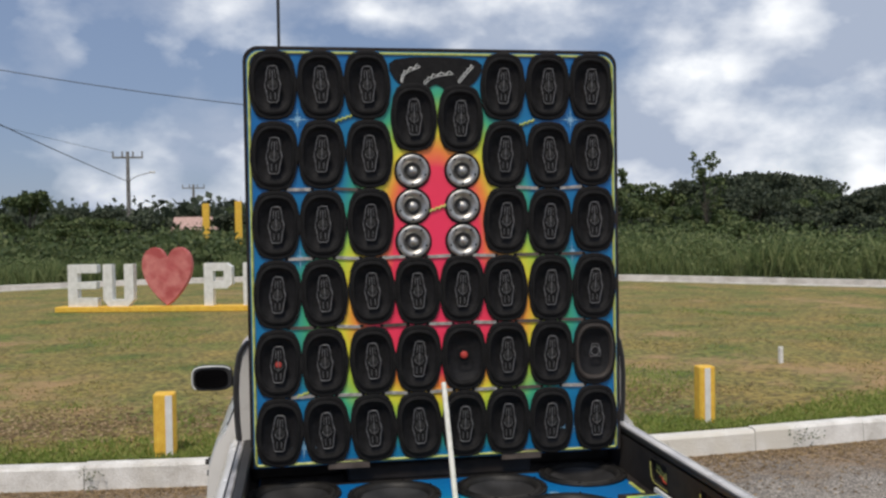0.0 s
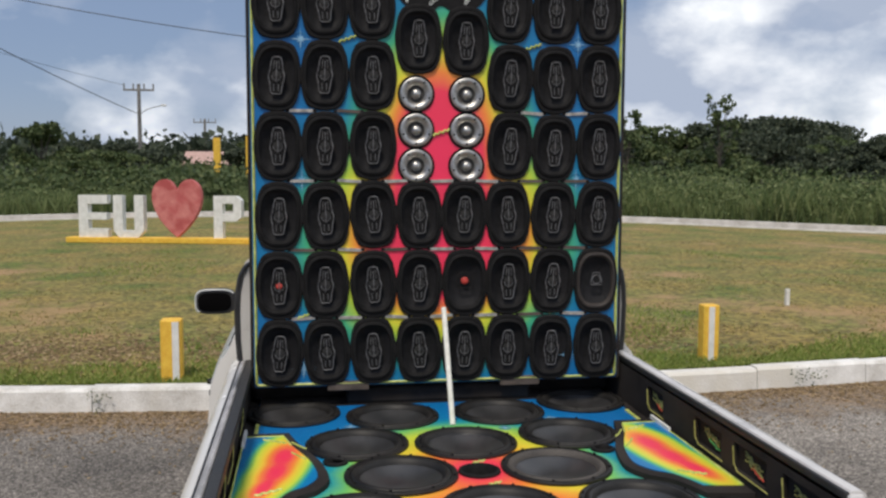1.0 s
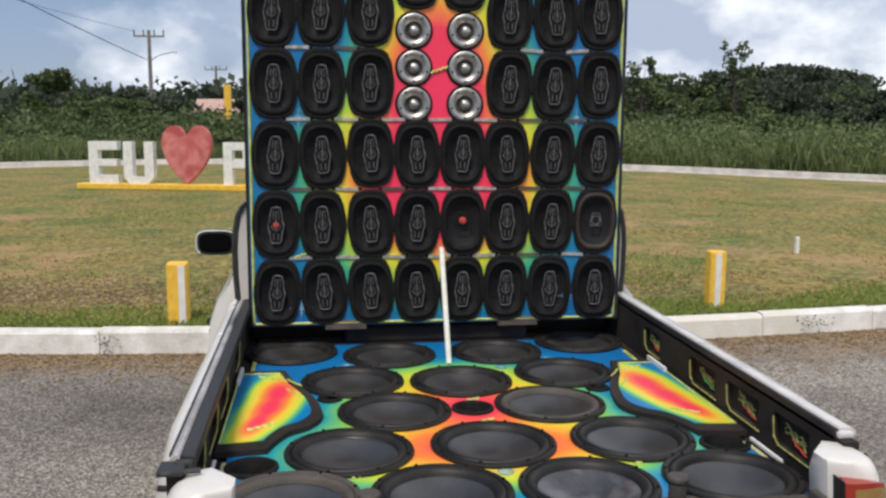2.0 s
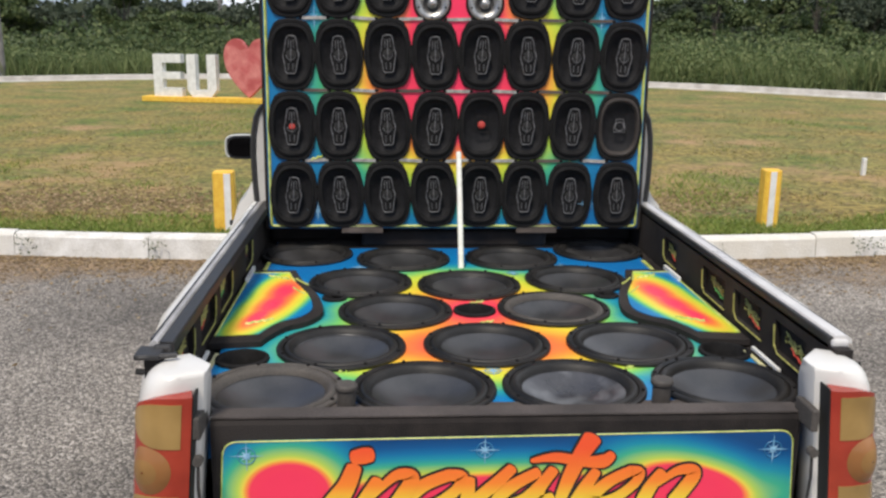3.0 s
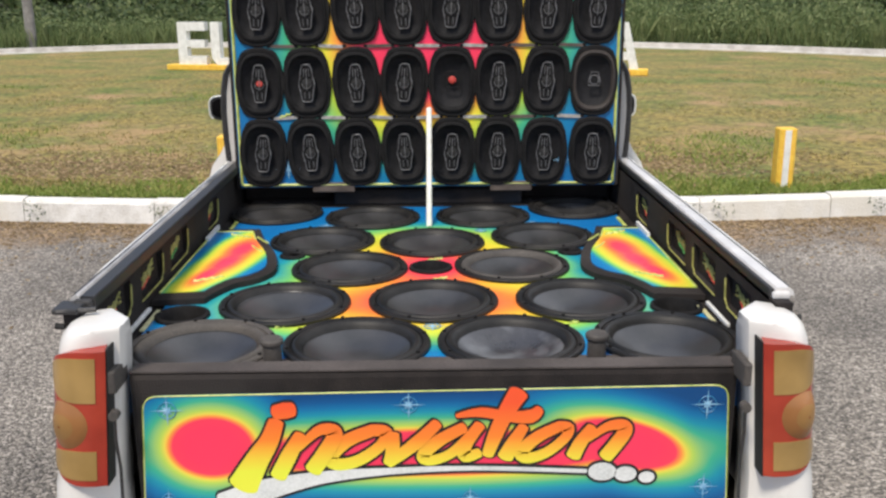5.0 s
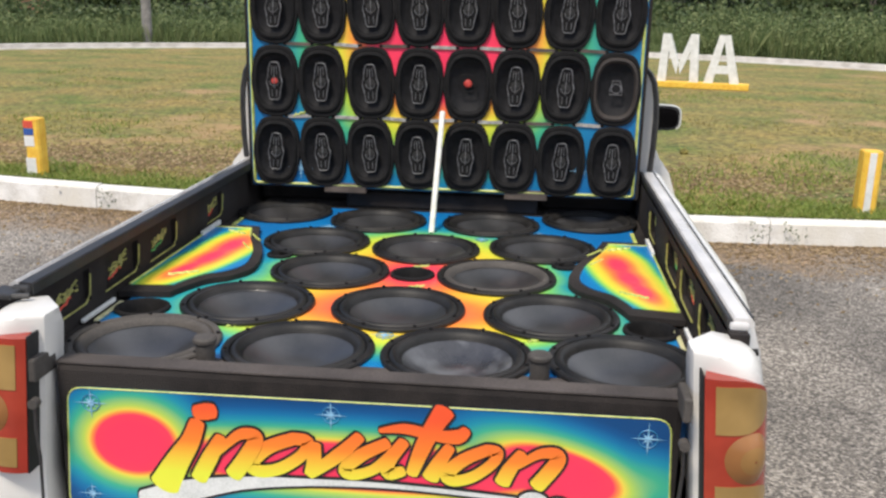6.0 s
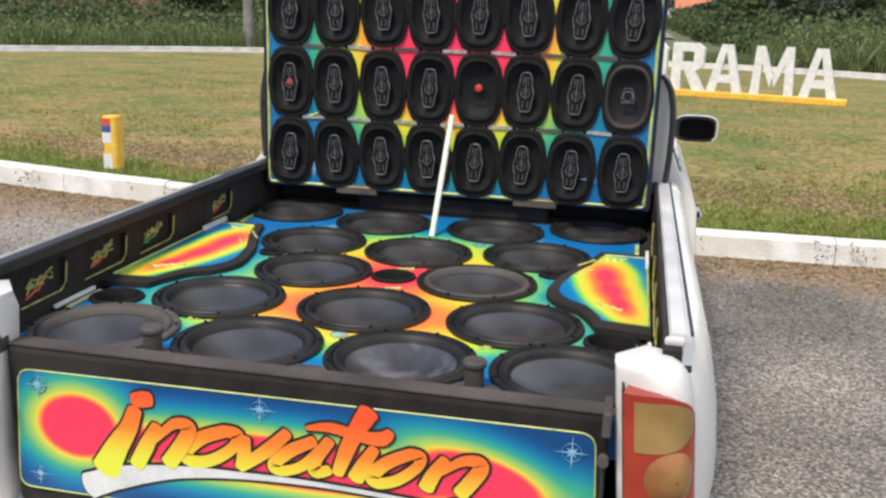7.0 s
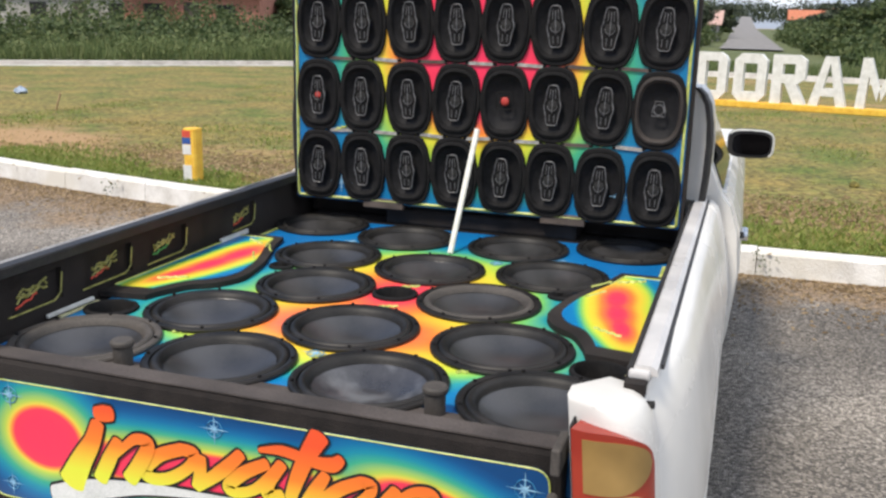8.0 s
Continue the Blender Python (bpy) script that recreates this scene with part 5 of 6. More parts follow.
def oval_speaker(kind):
    sp = tagged(new("oval_speaker"), {"bridge": "black oval car speaker with grey bridge", "dot": "black oval speaker with red centre and bridge",
                                      "square": "black oval speaker with bare red dust cap", "brown": "browned oval speaker with small bridge"}[kind])
    part("frame", oval_ring(bmesh.new(), [(1.015, 0.0), (1.015, 0.006), (0.985, 0.010), (0.90, 0.010), (0.845, 0.006)], lugged), BASKET, sp)
    part("surround", oval_ring(bmesh.new(), [(0.888, 0.007), (0.86, 0.015), (0.80, 0.017), (0.74, 0.012), (0.72, 0.004)]), RUBBER if kind != "brown" else BROWNED, sp, smooth=True)
    bm = oval_ring(bmesh.new(), [(0.725, 0.004), (0.60, -0.004), (0.42, -0.012), (0.22, -0.014)])
    vs = [bm.verts.new((x, 0.014, z)) for x, z in sup(0.0835 * 0.22, 0.1215 * 0.22)]
    bm.faces.new(vs)
    bmesh.ops.remove_doubles(bm, verts=bm.verts, dist=1e-5)
    part("cone", bm, CONE, sp, smooth=True)
    if kind in ("bridge", "dot"):
        half = [(0.008, 0.064), (0.015, 0.060), (0.019, 0.046), (0.021, 0.030), (0.023, 0.014), (0.027, 0.004), (0.027, -0.010), (0.023, -0.024), (0.020, -0.042), (0.018, -0.058), (0.012, -0.064)]
        loop = half + [(-x, z) for x, z in half[::-1]]
        bm = bmesh.new()
        tube(bm, [(x, -0.017, z) for x, z in loop], 0.0019, 4, closed=True)
        tube(bm, [(0, -0.017, 0.050), (0, -0.019, 0.0), (0, -0.017, -0.024)], 0.0016, 4)
        tube(bm, [(0.016 * math.cos(a), -0.017, 0.016 * math.sin(a) - 0.002) for a in [math.pi * (1 + i / 8) for i in range(9)]], 0.0016, 4)
        for xx in (-0.008, 0.008):
            tube(bm, [(xx, -0.017, 0.052), (xx * 1.2, -0.017, 0.022)], 0.0012, 4)
            tube(bm, [(xx, -0.017, -0.030), (xx, -0.017, -0.054)], 0.0012, 4)
        part("bridge_frame", bm, BRIDGE, sp, "grey outlined tweeter bridge")
        bm = bmesh.new()
        extrude_poly(bm, [(x * 0.93, z * 0.96) for x, z in loop], "y", -0.0145, -0.012)
        part("bridge", bm, BASKET, sp)
        bm = bmesh.new()
        loft(bm, [[(r * math.cos(a), -d, r * math.sin(a)) for a in [2 * math.pi * i / 16 for i in range(16)]] for r, d in (((0.011, 0.0145), (0.0105, 0.0155), (0.008, 0.0165), (0.003, 0.0170)) if kind == "dot" else ((0.017, 0.0145), (0.016, 0.0165), (0.012, 0.0165), (0.006, 0.0185)))])
        bmesh.ops.recalc_face_normals(bm, faces=bm.faces)
        part("tweeter_dome", bm, RED_DOT if kind == "dot" else DARK, sp)
    elif kind == "square":
        bm = bmesh.new()
        tube(bm, [(x, -0.010, z + 0.008) for x, z in sup(0.026, 0.028, 20, 5)], 0.002, 4, closed=True)
        part("square_rim", bm, BASKET, sp)
        bm = bmesh.new()
        loft(bm, [[(r * math.cos(a), -d, 0.006 + r * math.sin(a)) for a in [2 * math.pi * i / 16 for i in range(16)]] for r, d in ((0.014, -0.002), (0.0135, 0.003), (0.009, 0.006), (0.003, 0.007))])
        bmesh.ops.recalc_face_normals(bm, faces=bm.faces)
        part("dust_cap", bm, RED_DOT, sp, "red dust cap")
    else:
        bm = bmesh.new()
        tube(bm, [(0.016 * math.cos(a), -0.014, 0.016 * math.sin(a) + 0.004) for a in [2 * math.pi * i / 16 for i in range(16)]], 0.002, 4, closed=True)
        tube(bm, [(-0.020, -0.014, -0.016), (0.020, -0.014, -0.016), (0.020, -0.014, 0.0), (0.012, -0.014, 0.030), (-0.012, -0.014, 0.030), (-0.020, -0.014, 0.0)], 0.002, 4, closed=True)
        part("bridge_frame", bm, BRIDGE, sp)
    return sp


made_sp = {}
rj = random.Random(3)
for ri, ci, x, z_ in SLOTS:
    kind = {(4, 0): "dot", (4, 4): "square", (4, 7): "brown"}.get((ri, ci), "bridge")
    m_ = pose(x + rj.uniform(-0.003, 0.003), 0.005, z_ + rj.uniform(-0.004, 0.004), 0, rj.uniform(-3, 3), 0)
    if kind in made_sp:
        ob = copy_thing(made_sp[kind], m_)
    else:
        ob = made_sp[kind] = oval_speaker(kind)
        ob.matrix_basis = m_
    P_(ob)
bm = bmesh.new()
for ri, ci, x, z_ in SLOTS:
    loft(bm, [[(x + a, y, z_ + b) for a, b in sup(0.0835 * 0.89, 0.1215 * 0.89)] for y in (-0.02, 0.042)])
for x, z_ in TWEETERS:
    loft(bm, [[(x + 0.046 * math.cos(a), y, z_ + 0.046 * math.sin(a)) for a in [2 * math.pi * i / 28 for i in range(28)]] for y in (-0.02, 0.042)])
bmesh.ops.recalc_face_normals(bm, faces=bm.faces)
P_(carve(pboard, bm))


def horn_tweeter():
    t_ = tagged(new("round_tweeter"), "silver metal bullet tweeter")
    bm = ring_loft(bmesh.new(), [(0.059, 0.0), (0.0595, 0.006), (0.057, 0.009), (0.049, 0.0095), (0.042, 0.007), (0.036, 0.002), (0.031, -0.004)], 40)
    bm.transform(Matrix.Rotation(radians(90), 4, "X"))
    part("flange", bm, TWEETER, t_, smooth=True)
    bm = ring_loft(bmesh.new(), [(0.067, 0.0), (0.067, 0.003), (0.059, 0.003)], 40)
    bm.transform(Matrix.Rotation(radians(90), 4, "X"))
    part("gasket", bm, RUBBER, t_)
    bm = ring_loft(bmesh.new(), [(0.0312, -0.004), (0.027, -0.010), (0.018, -0.012)], 32)
    bm.transform(Matrix.Rotation(radians(90), 4, "X"))
    part("throat", bm, THROAT, t_, "dark throat round the bullet")
    bm = ring_loft(bmesh.new(), [(0.019, -0.012), (0.018, 0.003), (0.014, 0.009), (0.008, 0.0125), (0.004, 0.0135)], 24)
    fan(bm, 0.004, 0.0135, 24, 0.0005)
    bm.transform(Matrix.Rotation(radians(90), 4, "X"))
    part("bullet", bm, TWEETER, t_, smooth=True)
    for i in range(5):
        a = radians(54 + 72 * i)
        c = (0.0490 * math.cos(a), 0.0490 * math.sin(a))
        part("screw", tube(bmesh.new(), [(c[0], -0.007, c[1]), (c[0], -0.0112, c[1])], 0.0044, 8), DARK, t_)
    return t_


tw = None
for x, z in TWEETERS:
    m_ = pose(x, 0.005, z)
    if tw is None:
        tw = horn_tweeter()
        tw.matrix_basis = m_
        P_(tw)
    else:
        P_(copy_thing(tw, m_))

# dark plate with three pale swashes at the top
bm = bmesh.new()
extrude_poly(bm, smooth_line([(-0.150, 2.346), (0.150, 2.346), (0.140, 2.262), (0.05, 2.235), (0.0, 2.256), (-0.05, 2.235), (-0.140, 2.262)], 4), "y", 0.002, 0.008)
plate = P_(part("name_plate", bm, BASKET))
for pts in ([(-0.128, 2.268), (-0.115, 2.300), (-0.062, 2.325)], [(-0.045, 2.262), (-0.01, 2.288), (0.06, 2.300)], [(0.082, 2.268), (0.105, 2.296), (0.135, 2.328)]):
    bm = bmesh.new()
    base = smooth_line(pts, 5, closed=False)
    tube(bm, [(x, 0.001, z + (0.006 if q % 2 else -0.004)) for q, (x, z) in enumerate(base)], 0.0022, 4)
    tube(bm, [(x + 0.004, 0.001, z - 0.006) for x, z in base], 0.0016, 4)
    P_(part("pale_mark", bm, GREYWHITE, label="illegible pale painted mark"))
# glints and little metal bars between the speakers
for x, z in ((-0.50, 2.128), (-0.50, 1.634), (0.505, 2.130), (0.505, 1.636), (-0.50, 0.955), (0.49, 0.98)):
    ob = star(None, (x, 0.005, z), (0, -1, 0), 0.045)
    P_(ob)
rb = random.Random(9)
for ri in range(5):
    zb = (ROWS_Z[ri] + ROWS_Z[ri + 1]) / 2
    for ci in range(7):
        if ri == 0 or (ri == 1 and ci in (2, 3, 4)):
            continue
        if ci == 3 and ri < 2:
            continue
        xb = (COLS[ci] + COLS[ci + 1]) / 2
        bm = bmesh.new()
        tz = rb.uniform(-0.003, 0.003)
        extrude_poly(bm, round_corners([(xb - 0.042, zb - 0.0055 - tz), (xb + 0.042, zb - 0.0055 + tz), (xb + 0.042, zb + 0.0055 + tz), (xb - 0.042, zb + 0.0055 - tz)], 0.004, 3), "y", 0.000, 0.006)
        clip = P_(part("clip_bar", bm, CLIP if rb.random() < 0.7 else BROWN, label="small grey metal clip"))
        for xe in (-0.047, 0.047):
            part("clip_end", box(bmesh.new(), xb + xe - 0.006, xb + xe + 0.006, -0.001, 0.006, zb - 0.005, zb + 0.005, 0.002), RUBBER, clip)
for x, z in ((-0.335, 2.125), (0.335, 2.110), (-0.49, 1.142), (0.44, 1.145), (0.0, 1.80)):
    bm = bmesh.new()
    tube(bm, [(x - 0.030 + 0.0085 * k, 0.002, z - 0.006 + 0.003 * k + 0.006 * (k % 2)) for k in range(8)], 0.0045, 4)
    P_(part("painted_scribble", bm, LIME, label="illegible lime scribble"))
for x in (-0.34, 0.30):
    P_(boxed("hinge", (x - 0.075, x + 0.075, 0.0, 0.035, 0.870, 0.905), BROWN, bevel=0.003, label="brown taped hinge"))

# white pole propping the panel
prop = thing("support_pole", "thin white painted pole propping the raised panel", "pole", at=(0.002, -0.275, DZ))
ob = part("shaft", tube(bmesh.new(), [(0.002, -0.275, DZ + 0.001), (0.006, -0.028, 1.172)], 0.0095, 8), POLE_MAT)
ob.parent, ob.matrix_parent_inverse = prop, Matrix.Translation((-0.002, 0.275, -DZ))
# thin aerial above the cab
ant = thing("aerial_mast", "thin dark aerial rod behind the panel", "aerial", at=(-0.62, 0.30, 1.40))
ob = part("rod", tube(bmesh.new(), [(-0.565, 0.32, 1.38), (-0.565, 0.32, 2.95)], 0.006, 6), TRIM)
ob.parent, ob.matrix_parent_inverse = ant, Matrix.Translation((0.62, -0.30, -1.40))

# ---------------------------------------------------------------- bollards and posts
def bollard(x, y, h, w, bands, label):
    b = thing("bollard", label, "bollard", "kerb bollards", at=(x, y, LZ))
    bm = bmesh.new()
    def ring_(z, k=1.0):
        r = w / 2 * k
        c = w * 0.12
        return [(-r + c, -r, z), (r - c, -r, z), (r, -r + c, z), (r, r - c, z), (r - c, r, z), (-r + c, r, z), (-r, r - c, z), (-r, -r + c, z)]
    loft(bm, [ring_(0), ring_(h - 0.008), ring_(h, 0.93)])
    part("post", bm, YELLOW, b)
    for z0, z1, m_ in bands:
        bm = bmesh.new()
        r = w / 2 + 0.0015
        c = w * 0.12
        loft(bm, [[(p[0] * 1.012, p[1] * 1.012, p[2]) for p in ring_(z)] for z in (z0, z1)])
        part("painted_band", bm, m_, b)
    return b


b1 = bollard(-1.49, 3.62, 0.46, 0.150, [], "yellow square concrete bollard with white stripe")
b2 = bollard(2.80, 3.80, 0.46, 0.135, [], "yellow square concrete bollard with white stripe")
b3 = bollard(-3.72, 3.92, 0.47, 0.125, [], "yellow bollard with red, white and blue bands")
b4 = bollard(5.62, 4.35, 0.47, 0.125, [], "yellow bollard with red, white and blue bands")
for b, xo in ((b1, 0.035), (b2, -0.005), (b3, 0.0), (b4, 0.0)):
    if b in (b1, b2):
        part("white_stripe", box(bmesh.new(), xo - 0.024, xo + 0.024, -0.078 if b is b1 else -0.0705, -0.06, 0.0, 0.45), WHITE, b)
    else:
        for z0, z1, m_ in ((0.395, 0.452, RED), (0.335, 0.39, BLUE), (0.245, 0.33, WHITE), (0.0, 0.15, WHITE)):
            part("painted_band", box(bmesh.new(), -0.064, 0.018, -0.0652, -0.05, z0, z1), m_, b)
post = thing("marker_post", "thin white marker post on the lawn", "post", at=(5.0, 6.5, LZ))
part("shaft", box(bmesh.new(), -0.022, 0.022, -0.022, 0.022, 0, 0.19, 0.004), WHITE, post)
stick = thing("stick", "leaning bare stick in the lawn", "stick", at=(-8.86, 8.15, LZ))
part("shaft", tube(bmesh.new(), [(0, 0, 0), (0.04, 0, 0.12), (0.08, 0.02, 0.25)], 0.016, 6), BROWN_WOOD, stick)

scrap = thing("litter_scrap", "small crumpled pale blue litter on the lawn", "litter", at=(-11.3, 10.1, LZ))
bm = bmesh.new()
rs = random.Random(77)
bmesh.ops.create_icosphere(bm, subdivisions=2, radius=0.11)
for v in bm.verts:
    v.co = Vector((v.co.x * rs.uniform(0.7, 1.3), v.co.y * rs.uniform(0.7, 1.2), max(0.0, v.co.z * rs.uniform(0.4, 0.9) + 0.05)))
part("sheet", bm, mat("pale_blue_litter", (0.26, 0.33, 0.43), (0.38, 0.45, 0.55), scale=12, rough=0.6), scrap)
clod = thing("earth_clod", "dark lump of earth and dry grass", "clod", at=(1.86, 6.3, LZ))
bm = bmesh.new()
bmesh.ops.create_icosphere(bm, subdivisions=3, radius=0.042)
for v in bm.verts:
    v.co = Vector((v.co.x * rs.uniform(0.85, 1.25), v.co.y * rs.uniform(0.85, 1.2), max(0.0, v.co.z * rs.uniform(0.6, 0.95) + 0.025)))
part("lump", bm, LAWN, clod)

# ---------------------------------------------------------------- town sign
SIGN_A, SIGN_B = Vector((-5.14, 16.45)), Vector((3.97, 14.30))
sdir = (SIGN_B - SIGN_A).normalized()
sang = math.degrees(math.atan2(sdir.y, sdir.x))
slen = (SIGN_B - SIGN_A).length
sign = thing("town_sign", "town sign of white block letters and red heart on yellow plinth", "sign", at=(SIGN_A.x, SIGN_A.y, LZ))
sign.rotation_euler = (0, 0, radians(sang))
part("plinth", box(bmesh.new(), -0.25, slen + 0.25, -0.17, 0.17, 0, 0.11, 0.012), YELLOW, sign, "yellow painted plinth")
S_ = 0.2
GLYPH = {
    "E": (0.62, [[(0, 0), (S_, 0), (S_, 1), (0, 1)], [(S_, 0), (0.62, 0), (0.62, S_), (S_, S_)], [(S_, 0.42), (0.6, 0.42), (0.6, 0.58), (S_, 0.58)], [(S_, 0.80), (0.62, 0.80), (0.62, 1), (S_, 1)]]),
    "U": (0.66, [[(0, 0.16), (S_, 0.16), (S_, 1), (0, 1)], [(0.46, 0.16), (0.66, 0.16), (0.66, 1), (0.46, 1)], [(0.12, 0), (0.54, 0), (0.66, 0.16), (0, 0.16)]]),
    "P": (0.62, [[(0, 0), (S_, 0), (S_, 1), (0, 1)], [(S_, 0.82), (0.5, 0.82), (0.62, 0.9), (0.5, 1), (S_, 1)], [(0.44, 0.58), (0.62, 0.50), (0.62, 0.9), (0.44, 0.82)], [(S_, 0.40), (0.5, 0.40), (0.62, 0.50), (0.44, 0.58), (S_, 0.58)]]),
    "I": (0.22, [[(0, 0), (0.22, 0), (0.22, 1), (0, 1)]]),
    "N": (0.72, [[(0, 0), (S_, 0), (S_, 1), (0, 1)], [(0.52, 0), (0.72, 0), (0.72, 1), (0.52, 1)], [(S_, 1), (S_, 0.70), (0.52, 0), (0.52, 0.30)]]),
    "D": (0.68, [[(0, 0), (S_, 0), (S_, 1), (0, 1)], [(S_, 0.82), (0.48, 0.82), (0.62, 0.94), (0.50, 1), (S_, 1)], [(0.48, 0.18), (0.68, 0.16), (0.68, 0.84), (0.62, 0.94), (0.48, 0.82)], [(S_, 0), (0.52, 0), (0.68, 0.16), (0.48, 0.18), (S_, 0.18)]]),
    "O": (0.70, [[(0, 0.14), (S_, 0.2), (S_, 0.8), (0, 0.86)], [(0.5, 0.2), (0.70, 0.14), (0.70, 0.86), (0.5, 0.8)], [(0, 0.86), (S_, 0.8), (0.5, 0.8), (0.70, 0.86), (0.56, 1), (0.14, 1)], [(0.14, 0), (0.56, 0), (0.70, 0.14), (0.5, 0.2), (S_, 0.2), (0, 0.14)]]),
    "R": (0.68, [[(0, 0), (S_, 0), (S_, 1), (0, 1)], [(S_, 0.82), (0.5, 0.82), (0.64, 0.9), (0.5, 1), (S_, 1)], [(0.44, 0.60), (0.64, 0.52), (0.64, 0.9), (0.44, 0.82)], [(S_, 0.42), (0.5, 0.42), (0.64, 0.52), (0.44, 0.60), (S_, 0.60)], [(0.26, 0.42), (0.46, 0.0), (0.68, 0.0), (0.48, 0.42)]]),
    "A": (0.78, [[(0, 0), (0.2, 0), (0.42, 1), (0.27, 1)], [(0.58, 0), (0.78, 0), (0.51, 1), (0.36, 1)], [(0.2, 0.20), (0.58, 0.20), (0.55, 0.36), (0.23, 0.36)]]),
    "M": (0.88, [[(0, 0), (0.18, 0), (0.22, 1), (0.06, 1)], [(0.70, 0), (0.88, 0), (0.82, 1), (0.66, 1)], [(0.22, 1), (0.16, 0.75), (0.40, 0.16), (0.44, 0.38)], [(0.66, 1), (0.72, 0.75), (0.48, 0.16), (0.44, 0.38)]]),
}
LH = 0.86
text = "EU*PINDORAMA"
WIDTHS = {"E": 0.62, "U": 0.64, "*": 1.11, "P": 0.58, "I": 0.22, "N": 0.78, "D": 0.56, "O": 0.58, "R": 0.61, "A": 0.63, "M": 0.74}
wid = [WIDTHS[ch] for ch in text]
STARTS = (0.0, 0.74, 1.52, 2.85, 3.66, 4.12, 5.15, 5.84, 6.52, 7.18, 7.96, 8.80)
for ch, w_, u0 in zip(text, wid, STARTS):
    if ch == "*":
        hp = [(0.0, 0.0), (-0.20, 0.16), (-0.42, 0.42), (-0.52, 0.70), (-0.47, 0.94), (-0.30, 1.06), (-0.12, 1.02), (0.0, 0.86)]
        hp = smooth_line(hp, 4, closed=False)
        hp = hp + [(-x, z) for x, z in hp[-2:0:-1]]
        bm = extrude_poly(bmesh.new(), [(u0 + w_ / 2 + x, 0.11 + z * 1.12) for x, z in hp], "y", -0.07, 0.07)
        bmesh.ops.bevel(bm, geom=[e for e in bm.edges if len(e.link_faces) == 2 and e.calc_face_angle(0) > 1.2], offset=0.012, segments=2, affect="EDGES")
        part("heart", bm, HEART, sign, "faded red heart")
    else:
        bm = bmesh.new()
        for q, poly in enumerate(GLYPH[ch][1]):
            extrude_poly(bm, [(u0 + x * w_ / GLYPH[ch][0], 0.11 + z * LH) for x, z in poly], "y", -0.085 - 0.002 * q, 0.085 + 0.002 * q)
        part("letter_" + ch.lower(), bm, WHITE, sign)

# ---------------------------------------------------------------- plants
rng = np.random.default_rng(7)


def leaves(name, centres, radii, count, size, material, parent=None, flat=0.7):
    """Small leaf cards scattered in clumps; each clump is a fuzzy ellipsoid shell."""
    centres, radii = np.asarray(centres, float), np.asarray(radii, float)
    idx = rng.integers(0, len(centres), count)
    d = rng.normal(size=(count, 3))
    d /= np.linalg.norm(d, axis=1)[:, None]
    r = radii[idx] * (rng.uniform(0.25, 1.0, count) ** 0.45)[:, None] * rng.normal(1, 0.10, (count, 1))
    p = centres[idx] + d * r
    u = rng.normal(size=(count, 3))
    u /= np.linalg.norm(u, axis=1)[:, None]
    w = np.cross(u, rng.normal(size=(count, 3)))
    w /= np.linalg.norm(w, axis=1)[:, None] + 1e-9
    s = size * rng.uniform(0.6, 1.4, (count, 1))
    v = np.stack([p - u * s, p + w * s * flat, p + u * s, p - w * s * flat], 1).reshape(-1, 3)
    f = np.arange(count * 4).reshape(-1, 4)
    return sheet(name, v.tolist(), f.tolist(), material, parent)


def tree(x, y, h, w, material, leaf, n, label, form="round", seed=0, base=0.1):
    rt = random.Random(seed)
    t_ = thing("tree", label, "tree", at=(x, y, base))
    bm = bmesh.new()
    th = h * (0.42 if form == "round" else 0.55)
    trunk = [(0, 0, -0.1), (rt.uniform(-0.1, 0.1), 0, th * 0.5), (rt.uniform(-0.2, 0.2), 0, th)]
    r0 = h * (0.028 if form != "sparse" else 0.011)
    tube(bm, trunk, [r0, r0 * 0.8, r0 * 0.6], 8)
    cs, rs = [], []
    k = 16 if form == "round" else 34
    for i in range(k):
        a = 2 * math.pi * i / k * 2.4 + rt.uniform(-0.3, 0.3)
        q = rt.uniform(0.15, 1.0) ** 0.6
        if form == "round":
            zz = th + (h - th) * rt.uniform(0.0, 0.88) 
            rad = w / 2 * q * (1.05 - 0.6 * max(0.0, (zz - th) / (h - th) - 0.4))
            cr = (w * 0.2 * rt.uniform(0.7, 1.25),) * 2 + (h * 0.10 * rt.uniform(0.7, 1.3),)
        elif form == "umbrella":
            rad = w / 2 * q
            zz = h * (0.86 - 0.30 * q * q) + rt.uniform(-0.14, 0.02) * h
            cr = (w * 0.15 * rt.uniform(0.8, 1.25),) * 2 + (h * 0.11 * rt.uniform(0.7, 1.2),)
        else:
            zz = th * 0.6 + (h - th * 0.6) * rt.random()
            rad = w / 2 * q * 0.8
            cr = (w * 0.12,) * 2 + (h * 0.05,)
        c = (rad * math.cos(a), rad * math.sin(a), zz)
        cs.append(c)
        rs.append(cr)
        if i % 2 == 0:
            mid = (c[0] * 0.45, c[1] * 0.45, th * 0.8 + (c[2] - th * 0.8) * 0.55)
            tube(bm, [trunk[1] if i % 4 else trunk[2], mid, c], [r0 * 0.42, r0 * 0.3, r0 * 0.1], 5)
    part("trunk", bm, BARK, t_)
    leaves("crown", cs, rs, n, leaf, material, t_)
    return t_


